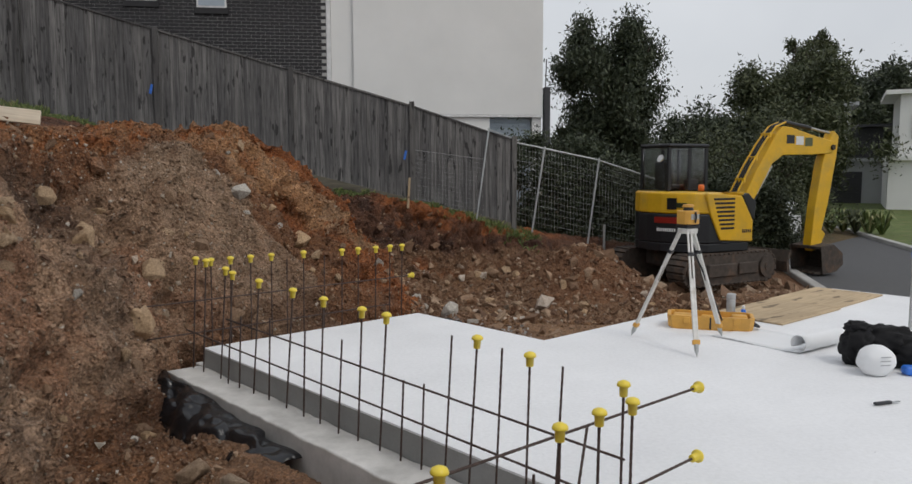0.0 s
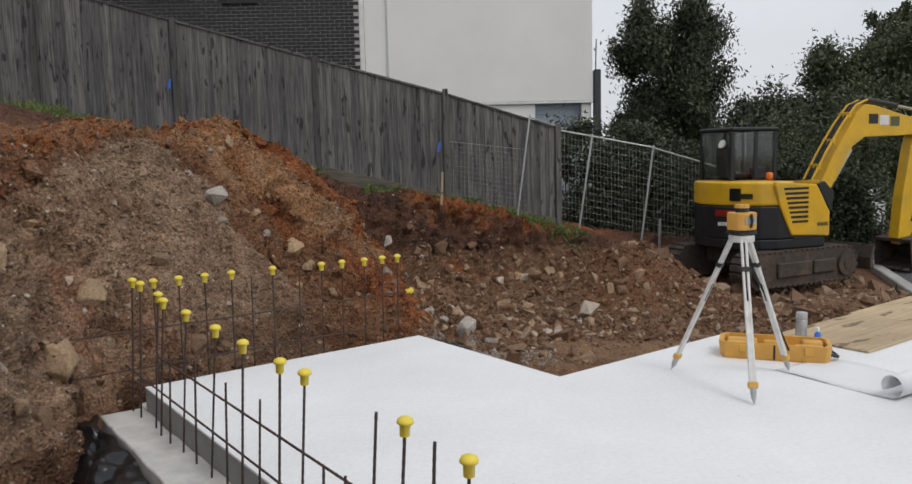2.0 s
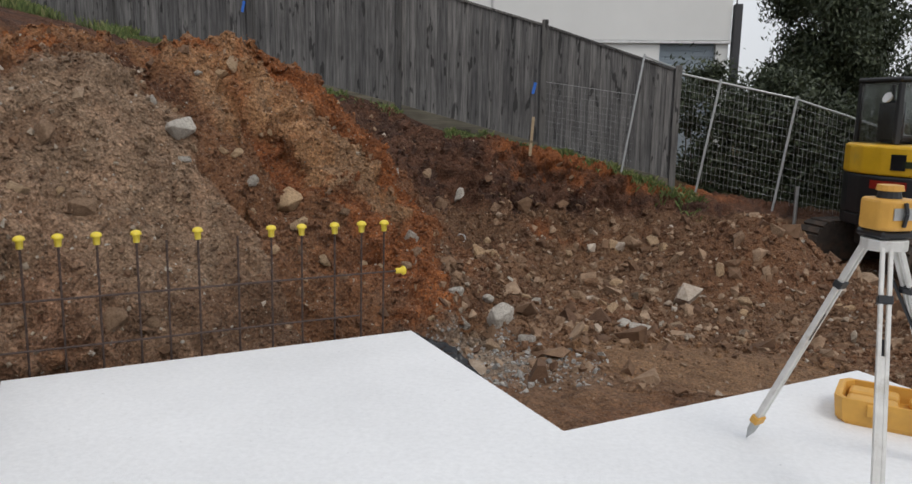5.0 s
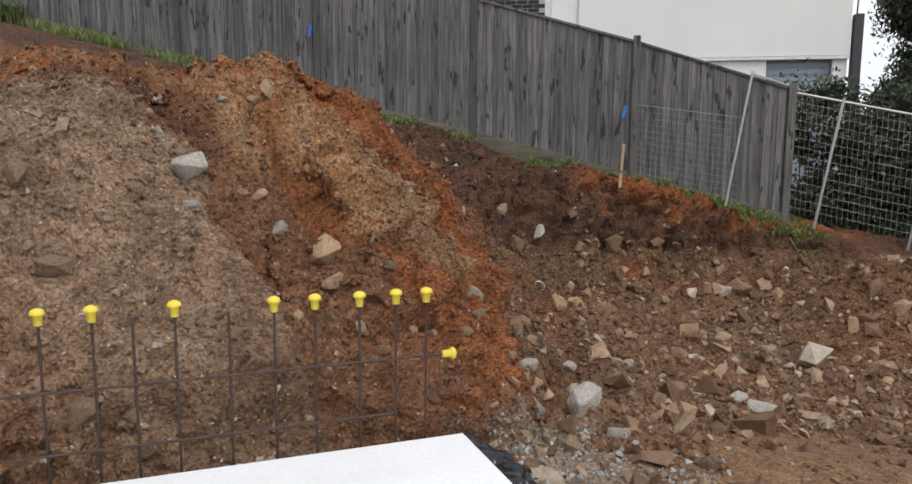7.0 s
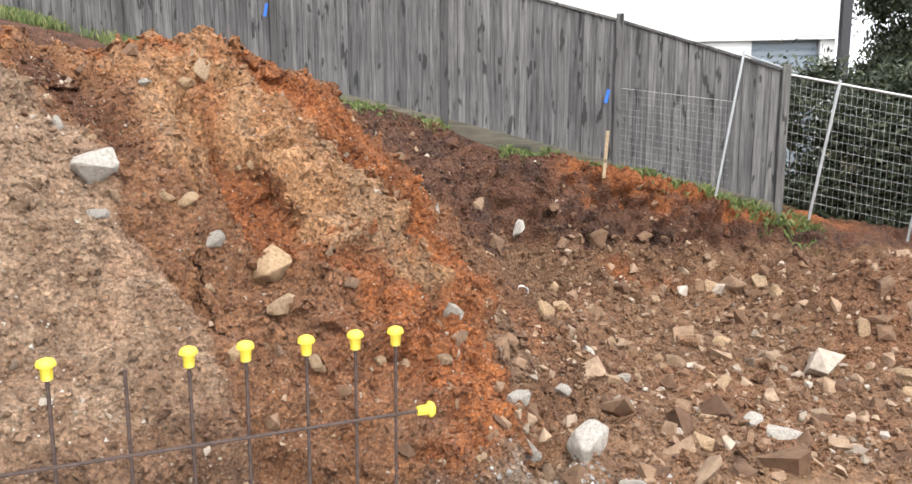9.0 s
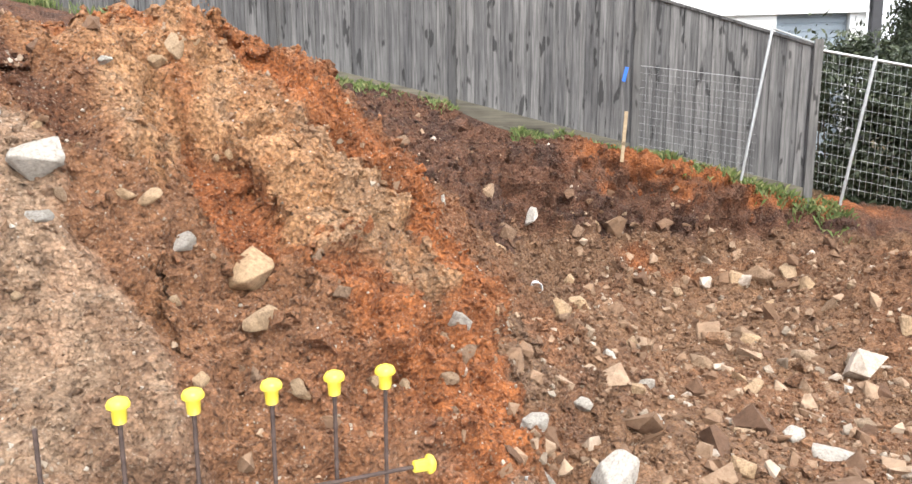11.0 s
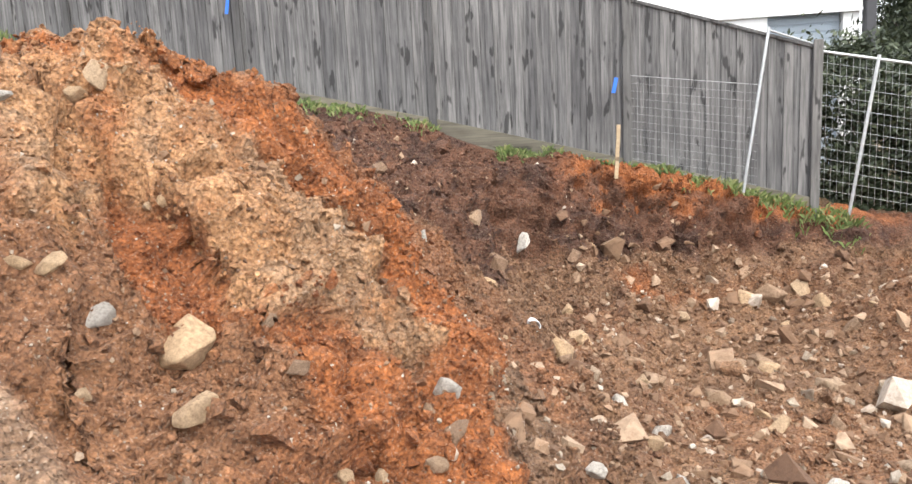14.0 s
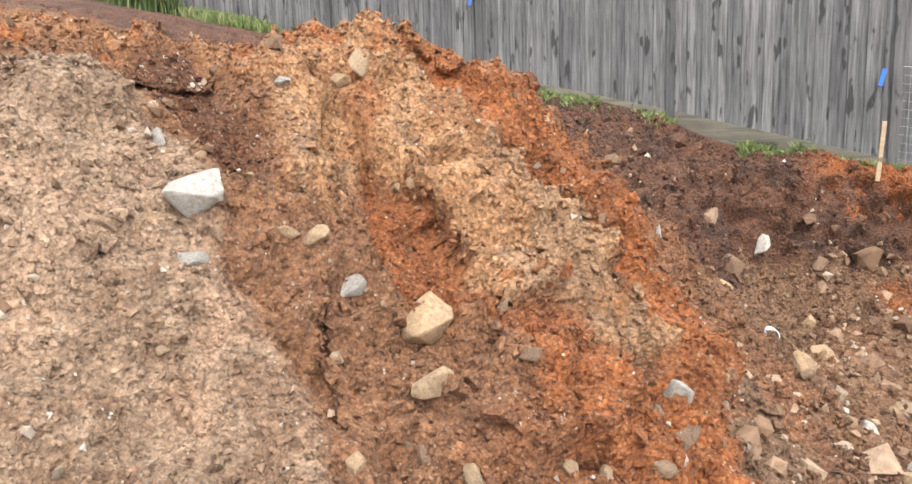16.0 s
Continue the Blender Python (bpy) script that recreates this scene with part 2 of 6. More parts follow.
# ---- mesh helpers ----
def mesh_of(name, bm, material, smooth=False):
    me = bpy.data.meshes.new(name)
    bm.normal_update()
    bm.to_mesh(me)
    bm.free()
    me.materials.append(material)
    if smooth:
        for p in me.polygons:
            p.use_smooth = True
    return me


def thing(name, label, category, group="", kind="", at=None):
    ob = new(name)
    if at is not None:
        ob.matrix_world = at
    return tagged(ob, label, category, group, kind)


def part(name, bm, material, parent, label="", smooth=False):
    ob = new(name, bm if isinstance(bm, bpy.types.Mesh) else mesh_of(name, bm, material, smooth))
    ob.parent = parent
    if label:
        tagged(ob, label)
    return ob


def solid(name, bm, material, label, category, group="", kind="", at=None, smooth=False):
    ob = new(name, bm if isinstance(bm, bpy.types.Mesh) else mesh_of(name, bm, material, smooth))
    if at is not None:
        ob.matrix_world = at
    return tagged(ob, label, category, group, kind)


def box(x0, x1, y0, y1, z0, z1, bevel=0.0, bm=None, seg=1):
    own = bmesh.new()
    bmesh.ops.create_cube(own, size=1.0)
    for v in own.verts:
        v.co = Vector(((x0 + x1) / 2 + v.co.x * (x1 - x0), (y0 + y1) / 2 + v.co.y * (y1 - y0), (z0 + z1) / 2 + v.co.z * (z1 - z0)))
    if bevel:
        bmesh.ops.bevel(own, geom=own.edges[:], offset=bevel, segments=seg, affect="EDGES", profile=0.5)
    return merge(bm, own)


def merge(bm, own, m=None):
    if m is not None:
        own.transform(m)
    if bm is None:
        return own
    me = bpy.data.meshes.new("tmp")
    own.to_mesh(me)
    own.free()
    bm.from_mesh(me)
    bpy.data.meshes.remove(me)
    return bm


def tube(a, b, r, r2=None, seg=10, bm=None, caps=True):
    """A round bar from a to b."""
    a, b = Vector(a), Vector(b)
    own = bmesh.new()
    d = b - a
    bmesh.ops.create_cone(own, cap_ends=caps, segments=seg, radius1=r, radius2=r if r2 is None else r2, depth=d.length)
    own.transform(Matrix.Translation((a + b) / 2) @ d.to_track_quat("Z", "Y").to_matrix().to_4x4())
    return merge(bm, own)


def bent(points, r, seg=8, bm=None):
    for a, b in zip(points[:-1], points[1:]):
        bm = tube(a, b, r, None, seg, bm)
    return bm


def prism(outline, y0, y1, bevel=0.0, bm=None):
    """A shape drawn in x and z, given a width from y0 to y1."""
    own = bmesh.new()
    lo = [own.verts.new((x, y0, z)) for x, z in outline]
    hi = [own.verts.new((x, y1, z)) for x, z in outline]
    own.faces.new(lo)
    own.faces.new(hi[::-1])
    n = len(lo)
    for i in range(n):
        own.faces.new((lo[i], hi[i], hi[(i + 1) % n], lo[(i + 1) % n]))
    bmesh.ops.recalc_face_normals(own, faces=own.faces[:])
    if bevel:
        bmesh.ops.bevel(own, geom=own.edges[:], offset=bevel, segments=2, affect="EDGES", profile=0.5)
    return merge(bm, own)


def plan_prism(outline, z0, z1, bevel=0.0, bm=None):
    own = bmesh.new()
    lo = [own.verts.new((x, y, z0)) for x, y in outline]
    hi = [own.verts.new((x, y, z1)) for x, y in outline]
    own.faces.new(lo[::-1])
    own.faces.new(hi)
    n = len(lo)
    for i in range(n):
        own.faces.new((lo[i], lo[(i + 1) % n], hi[(i + 1) % n], hi[i]))
    bmesh.ops.recalc_face_normals(own, faces=own.faces[:])
    if bevel:
        bmesh.ops.bevel(own, geom=own.edges[:], offset=bevel, segments=2, affect="EDGES", profile=0.5)
    return merge(bm, own)


def lathe(profile, seg=16, bm=None):
    own = bmesh.new()
    rings = []
    for r, z in profile:
        rings.append([own.verts.new((r * math.cos(2 * math.pi * i / seg), r * math.sin(2 * math.pi * i / seg), z)) for i in range(seg)])
    for a, b in zip(rings[:-1], rings[1:]):
        for i in range(seg):
            own.faces.new((a[i], a[(i + 1) % seg], b[(i + 1) % seg], b[i]))
    own.faces.new(rings[0][::-1])
    own.faces.new(rings[-1])
    return merge(bm, own)


def raw_mesh(name, verts, faces, material):
    me = bpy.data.meshes.new(name)
    me.from_pydata(verts, [], faces)
    me.materials.append(material)
    me.update()
    return me


# ---- noise on arrays ----
def hash3(i, j, k, seed):
    n = (i * 374761393 + j * 668265263 + k * 2147483647 + seed * 974634773) & 0xFFFFFFFF
    n = ((n ^ (n >> 13)) * 1274126177) & 0xFFFFFFFF
    return ((n ^ (n >> 16)) & 0xFFFF) / 65535.0


def vnoise(x, y, z, seed=0):
    xi, yi, zi = np.floor(x).astype(np.int64), np.floor(y).astype(np.int64), np.floor(z).astype(np.int64)
    fx, fy, fz = x - xi, y - yi, z - zi
    fx, fy, fz = (f * f * f * (f * (f * 6 - 15) + 10) for f in (fx, fy, fz))
    out = 0
    for a in (0, 1):
        for b in (0, 1):
            for c in (0, 1):
                w = (fx if a else 1 - fx) * (fy if b else 1 - fy) * (fz if c else 1 - fz)
                out = out + w * hash3(xi + a, yi + b, zi + c, seed)
    return out * 2 - 1


def fbm(x, y, z, scale, octaves=4, gain=0.5, seed=0):
    total, amp = 0, 1.0
    for o in range(octaves):
        total = total + amp * vnoise(x * scale, y * scale, z * scale, seed + o * 17)
        scale, amp = scale * 2.03, amp * gain
    return total


def smooth(a, b, v):
    k = np.clip((v - a) / (b - a), 0, 1)
    return k * k * (3 - 2 * k)


# ---- the ground: cut bank, pit and hillside in one sheet ----
# toe of the cut: x, y, height of the toe, run of the slope, height of its crest
TOE = [
    (0.6, -3.0, -0.2, 1.6, 0.9), (0.45, 2.2, -0.25, 2.0, 1.5), (0.03, 4.23, -0.3, 1.3, 1.86), (-0.32, 5.05, -0.42, 1.18, 1.88),
    (-0.08, 7.26, -0.42, 1.46, 1.82), (0.39, 7.73, -0.4, 1.97, 2.0), (1.41, 8.42, -0.38, 2.9, 1.79), (2.22, 9.48, -0.3, 3.1, 1.6),
    (2.34, 11.03, -0.45, 2.5, 2.19), (2.18, 12.09, -0.52, 2.5, 1.96), (2.2, 12.85, -0.5, 1.9, 1.12), (2.1, 14.7, -0.5, 1.55, 0.92),
    (2.8, 15.75, -0.6, 1.2, 0.85), (3.8, 16.3, -0.66, 0.9, 0.55), (5.0, 16.7, -0.5, 0.8, 0.2), (6.6, 17.1, -0.55, 0.7, -0.1),
    (9.0, 17.8, -0.75, 0.7, -0.4), (14.0, 21.0, -1.1, 2.0, -0.9), (40.0, 40.0, -1.15, 4.0, -1.1),
]
FENCE_Y, FENCE_END = 17.52, 4.95
SLAB_O, E1, E2 = Vector((0.02, 7.09)), Vector((0.822, 0.569)), Vector((0.569, -0.822))


def slab_xy(u, v):
    p = SLAB_O + E1 * u + E2 * v
    return p.x, p.y


def fence_base(x):
    return 0.22 + np.where(x > -1.0, 0.25 * (FENCE_END - x), 0.25 * (FENCE_END + 1.0) + 0.225 * (-1.0 - x))


def fence_top(x):
    return 2.13 + np.where(x > 2.56, 0.325 * (FENCE_END - x), 0.325 * (FENCE_END - 2.56) + 0.287 * (2.56 - x))


def heights(x, y):
    """Height of the ground, and the distance up the cut from its toe."""
    best = np.full(x.shape, 1e9)
    d, toe, run, top = (np.zeros(x.shape) for _ in range(4))
    for (ax, ay, az, aw, at), (bx, by, bz, bw, bt) in zip(TOE[:-1], TOE[1:]):
        ex, ey = bx - ax, by - ay
        ln = ex * ex + ey * ey
        k = np.clip(((x - ax) * ex + (y - ay) * ey) / ln, 0, 1)
        q = np.hypot(x - ax - k * ex, y - ay - k * ey)
        side = np.sign(ex * (y - ay) - ey * (x - ax))
        m = q < best - 1e-9
        best = np.where(m, q, best)
        for arr, a, b in ((toe, az, bz), (run, aw, bw), (top, at, bt)):
            arr[...] = np.where(m, a + k * (b - a), arr)
        d = np.where(m, q * side, d)
    nat = np.where(x > FENCE_END, np.maximum(0.22 - 0.25 * (x - FENCE_END), -1.0), fence_base(np.clip(x, -14, FENCE_END)))
    s = np.clip(d / run, 0, 1)
    rise = 0.5 * s + 0.5 * np.sin(s * math.pi / 2)
    fan = 0.42 * smooth(0.0, 0.75, s) + 0.58 * smooth(0.58, 0.98, s)
    steep = smooth(12.4, 13.6, y) * smooth(6.5, 5.0, x)
    rise = rise * (1 - steep) + fan * steep
    bank = toe + (top - toe) * rise
    bank = bank + (nat - top) * smooth(0.0, 1.0, (d - run - 0.15) / (2.6 + 2.0 * smooth(-0.5, -2.5, x)))
    far = smooth(6.0, 9.5, x)
    floor_z = np.maximum(-0.33 - 0.2 * np.maximum(y - 9.6, 0) - 0.06 * np.maximum(x - 2.5, 0), -1.0)
    floor_z = floor_z * (1 - far) - 1.05 * far
    floor_z = np.where(y < 8.5, np.where(x > 7.0, np.maximum(-0.3 - 0.2 * (x - 7.0), -1.1), -0.3), floor_z)
    floor_z = floor_z + 1.05 * np.exp(-((x - 5.8) ** 2 / 1.1 + (y - 14.8) ** 2 / 1.0)) + 0.2 * np.exp(-((x - 4.6) ** 2 + (y - 15.4) ** 2) / 0.5)
    floor_z = floor_z + 0.45 * np.exp(-((x - 8.2) ** 2 / 2.5 + (y - 11.4) ** 2 / 0.6))
    floor_z = floor_z + 0.35 * np.exp(-((x - 7.6) ** 2 / 1.6 + (y - 12.2) ** 2 / 0.7)) + 0.3 * np.exp(-((x - 9.3) ** 2 / 1.4 + (y - 13.3) ** 2 / 0.5))
    w = smooth(0.0, 0.9, -d)
    inner = toe * (1 - w) + floor_z * w
    return np.where(d > 0, bank, inner), d, run


def axis(lo, hi, step, far_lo, far_hi):
    fine = list(np.arange(lo, hi, step))
    up, s = [], step
    v = fine[-1]
    while v < far_hi:
        s *= 1.14
        v += s
        up.append(v)
    down, s, v = [], step, lo
    while v > far_lo:
        s *= 1.14
        v -= s
        down.append(v)
    return np.array(down[::-1] + fine + up)


def in_slab(x, y, m):
    rx, ry = x - SLAB_O.x, y - SLAB_O.y
    u, v = rx * E1.x + ry * E1.y, rx * E2.x + ry * E2.y
    one = (u > -0.42 - m) & (u < 2.4 + m) & (v > -m) & (v < 7.5)
    two = (u > 0) & (u < 4.5 + m) & (v > 1.8 - m) & (v < 7.5) | (u > 4) & (u < 7.4 + m) & (v > 2.3 - m) & (v < 7.5)
    return one | two, u, v


def ground_shape(x, y):
    h, d, run = heights(x, y)
    inside, u, v = in_slab(x, y, 0.0)
    clear = in_slab(x, y, 0.16)[0]
    h = np.where(inside, np.minimum(h, -0.42), h)
    h = np.where(clear & ~inside, np.minimum(h, -0.2), h)
    return h, d, run, inside


PALE, BROWN, DARK, TANS, ORNG, GREYB, GRIT = ((0.285, 0.222, 0.165), (0.225, 0.118, 0.062), (0.095, 0.048, 0.029), (0.425, 0.265, 0.145), (0.325, 0.122, 0.038), (0.33, 0.25, 0.185), (0.336, 0.304, 0.264))

# kinds of soil in plan: grey hard bank, slipped brown gully, tan crust, orange ridge, crest; and hollows, the near one
# darkened as shade
GREY_BANK = ((-1.5, 0.0), (-1.3, 5.0), (-1.32, 6.0), (-0.98, 8.2), (-0.78, 8.95), (-0.42, 9.33), (-0.19, 9.28), (0.03, 9.25), (0.2, 9.12), (0.51, 9.07), (0.64, 8.98), (0.87, 8.82), (1.2, 8.68), (1.5, 8.2), (1.5, 0.0))
TAN_CRUST = ((-0.75, 10.3), (-0.25, 9.92), (-0.01, 9.72), (0.12, 9.6), (0.27, 9.66), (0.2, 9.92), (0.06, 10.25), (0.39, 10.19), (0.6, 10.1), (0.76, 9.97), (0.99, 9.95), (1.05, 10.07),
             (1.23, 10.16), (1.44, 10.25), (1.53, 10.56), (1.29, 10.71), (1.14, 10.8), (0.76, 10.73), (0.38, 10.75), (-0.01, 10.8), (-0.29, 10.95), (-0.83, 11.1))
HOLLOW = ((0.07, 10.23), (0.39, 10.19), (0.59, 10.1), (0.72, 10.04), (0.8, 9.83), (0.57, 9.73), (0.41, 9.71), (0.24, 9.9))
SMALL_HOLLOW = ((1.05, 10.05), (1.11, 10.19), (1.23, 10.21), (1.21, 9.95), (1.07, 9.84), (1.0, 9.93))
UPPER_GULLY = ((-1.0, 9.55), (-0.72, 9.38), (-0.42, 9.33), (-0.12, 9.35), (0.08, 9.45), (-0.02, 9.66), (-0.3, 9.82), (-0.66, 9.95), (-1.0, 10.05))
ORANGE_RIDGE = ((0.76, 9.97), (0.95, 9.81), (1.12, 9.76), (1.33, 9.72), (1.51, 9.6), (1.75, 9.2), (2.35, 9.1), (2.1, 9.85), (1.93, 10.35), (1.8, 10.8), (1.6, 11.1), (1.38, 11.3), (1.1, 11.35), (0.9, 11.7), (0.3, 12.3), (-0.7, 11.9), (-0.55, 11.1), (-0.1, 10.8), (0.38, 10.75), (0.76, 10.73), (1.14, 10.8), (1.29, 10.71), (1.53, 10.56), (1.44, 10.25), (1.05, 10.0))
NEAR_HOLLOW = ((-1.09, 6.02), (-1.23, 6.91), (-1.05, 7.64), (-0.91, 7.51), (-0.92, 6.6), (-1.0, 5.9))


def within(x, y, outline, edge=0.03, jitter=0.0):
    """1 inside an outline in plan, 0 outside, over a soft edge that wanders by the jitter."""
    best, odd = np.full(x.shape, 1e9), np.zeros(x.shape, dtype=bool)
    for (ax, ay), (bx, by) in zip(outline, outline[1:] + outline[:1]):
        ex, ey = bx - ax, by - ay
        k = np.clip(((x - ax) * ex + (y - ay) * ey) / (ex * ex + ey * ey), 0, 1)
        best = np.minimum(best, np.hypot(x - ax - k * ex, y - ay - k * ey))
        odd ^= ((ay > y) != (by > y)) & (x < ax + (y - ay) * ex / (ey if ey else 1e-9))
    return smooth(-edge, edge, np.where(odd, best, -best) + jitter)


def wander(x, y):
    return 0.07 * fbm(x, y, 0 * x, 3.2, 4, 0.6, 51)


def soil_zones(x, y):
    j = wander(x, y)
    grey = within(x, y, GREY_BANK, 0.06, j * 0.7)
    tan = within(x, y, TAN_CRUST, 0.03, j * 0.6) * (1 - grey)
    hollow = np.maximum(within(x, y, HOLLOW, 0.03, j * 0.5), within(x, y, SMALL_HOLLOW, 0.03, j * 0.4))
    gully = within(x, y, UPPER_GULLY, 0.05, j)
    ridge = within(x, y, ORANGE_RIDGE, 0.06, j) * (1 - tan)
    return grey, tan, hollow, gully, ridge, within(x, y, NEAR_HOLLOW, 0.1, j * 1.5)


def lay(base, colour, w):
    return base * (1 - w[..., None]) + np.array(colour) * w[..., None]


def soil_colours(x, y, z, d, run):
    n1 = fbm(x, y, z, 1.3, 4, 0.55, 3)
    n2 = fbm(x, y, z, 3.1, 4, 0.6, 9)
    n3 = fbm(x, y, z, 0.8, 3, 0.5, 21)
    n4 = fbm(x, y, z, 9.0, 3, 0.6, 77)
    grey, tan, hollow, gully, ridge, dug = soil_zones(x, y)
    c = np.zeros(x.shape + (3,)) + np.array(BROWN)
    c = lay(c, DARK, smooth(-0.1, 0.5, n3) * 0.6)
    bank = smooth(0.05, 0.25, d)
    # hard grey bank, cleaner and paler beside the gully, redder and rougher towards the street end
    west = bank * grey
    fresh = smooth(7.6, 8.5, y)
    c = lay(c, np.array(GREYB) * 1.2, west * (0.75 + 0.2 * smooth(-1.0, -0.1, n1)))
    c = lay(c, (0.29, 0.165, 0.105), west * smooth(-0.1, 0.45, n1 + 0.5 * n2) * (1 - fresh) * 0.75)
    c = lay(c, (0.22, 0.172, 0.136), west * smooth(0.1, 0.5, n3 - 0.3 * n2) * (1 - fresh) * 0.6)
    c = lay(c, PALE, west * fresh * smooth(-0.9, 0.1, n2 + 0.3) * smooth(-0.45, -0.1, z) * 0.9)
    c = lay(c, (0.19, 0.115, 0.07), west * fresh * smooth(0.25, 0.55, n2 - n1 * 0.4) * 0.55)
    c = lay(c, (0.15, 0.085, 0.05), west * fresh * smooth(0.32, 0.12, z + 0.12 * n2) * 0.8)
    # shade inside the recessed near hollow, painted into the soil colour
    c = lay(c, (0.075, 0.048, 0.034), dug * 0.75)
    # slipped brown earth between the grey bank and the spur
    spur = bank * (1 - grey) * smooth(13.3, 12.4, y) * smooth(8.0, 8.5, y)
    c = lay(c, (0.225, 0.122, 0.066), spur)
    c = lay(c, (0.28, 0.15, 0.075), spur * smooth(0.1, 0.5, n2) * 0.55)
    c = lay(c, (0.2, 0.135, 0.09), spur * (1 - ridge) * (1 - tan) * smooth(1.0, 1.35, x) * smooth(10.0, 10.5, y) * 0.9)
    # the upper gully is laid darker than the slipped earth below it
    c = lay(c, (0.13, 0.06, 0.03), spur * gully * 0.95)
    c = lay(c, (0.29, 0.118, 0.045), spur * smooth(-0.15, 0.35, n1 + 0.3 * n2) * smooth(9.2, 9.7, y + 0.5 * x - 0.4) * 0.45)
    c = lay(c, TANS, spur * tan * 0.95)
    c = lay(c, (0.33, 0.175, 0.085), spur * tan * smooth(0.05, 0.5, n2) * 0.7)
    c = lay(c, (0.3, 0.225, 0.155), spur * tan * smooth(0.2, 0.5, -n1 + 0.3 * n4) * 0.6)
    c = lay(c, ORNG, spur * tan * smooth(0.35, 0.6, n1 - 0.3 * n2) * 0.6)
    c = lay(c, ORNG, spur * ridge * (0.75 + 0.2 * smooth(-0.4, 0.3, n2)))
    c = lay(c, (0.2, 0.085, 0.035), spur * ridge * smooth(0.15, 0.5, n4 - 0.3 * n1) * 0.5)
    c = lay(c, (0.27, 0.1, 0.033), spur * hollow * 0.9)
    # crumbled tan and orange earth along the crest
    crest = bank * smooth(0.86, 1.0, d / run + 0.06 * n2) * smooth(13.0, 12.0, y) * smooth(5.6, 7.4, y)
    c = lay(c, (0.36, 0.2, 0.1), crest * (1 - gully) * smooth(1.7, 1.3, d / run) * (0.55 + 0.4 * smooth(-0.4, 0.2, n2)))
    c = lay(c, ORNG, crest * (1 - gully) * smooth(1.7, 1.3, d / run) * smooth(0.05, 0.35, n2 - n4 * 0.3) * 0.8)
    # dark scarp under the fence, with an orange lip and a slide of orange clay
    back = smooth(12.3, 13.2, y)
    scarp = back * bank * smooth(0.42, 0.62, d / run + 0.08 * n2)
    c = lay(c, (0.205, 0.13, 0.081), back * bank * 0.9)
    c = lay(c, (0.125, 0.062, 0.038), scarp * 0.95)
    c = lay(c, (0.062, 0.034, 0.026), scarp * smooth(0.0, 0.45, n2 + 0.4 * n1) * 0.8)
    c = lay(c, ORNG, back * bank * smooth(0.78, 0.92, d / run + 0.12 * n2) * smooth(1.9, 1.3, d / run) * smooth(1.5, 2.1, x) * smooth(6.5, 5.2, x) * 0.95)
    c = lay(c, (0.3, 0.112, 0.038), smooth(1.0, 0.45, np.hypot((x - 3.2) / 1.05, (y - 15.75) / 0.6) + 0.35 * n1) * 0.85)
    pit = smooth(0.15, -0.1, d)
    c = lay(c, (0.228, 0.145, 0.089), pit * (0.35 + 0.55 * smooth(-0.4, 0.4, n1)))
    c = lay(c, (0.2, 0.105, 0.055), smooth(1.7, 0.6, np.hypot(x - 5.7, y - 14.7) + 0.3 * n1) * 0.7)
    c = lay(c, GRIT, smooth(0.75, 0.2, np.hypot(x - 2.55, y - 9.0) + 0.25 * n2) * 0.9)
    c = lay(c, (0.29, 0.19, 0.11), smooth(1.3, 0.7, np.hypot((x - 4.2) / 1.1, (y - 9.6) / 0.9) + 0.3 * n1) * 0.8)
    c = lay(c, (0.12, 0.12, 0.05), smooth(0.5, 1.5, y - FENCE_Y) * 0.6)
    return np.clip(c * np.array([1.05, 0.935, 0.865]), 0.01, 0.9)


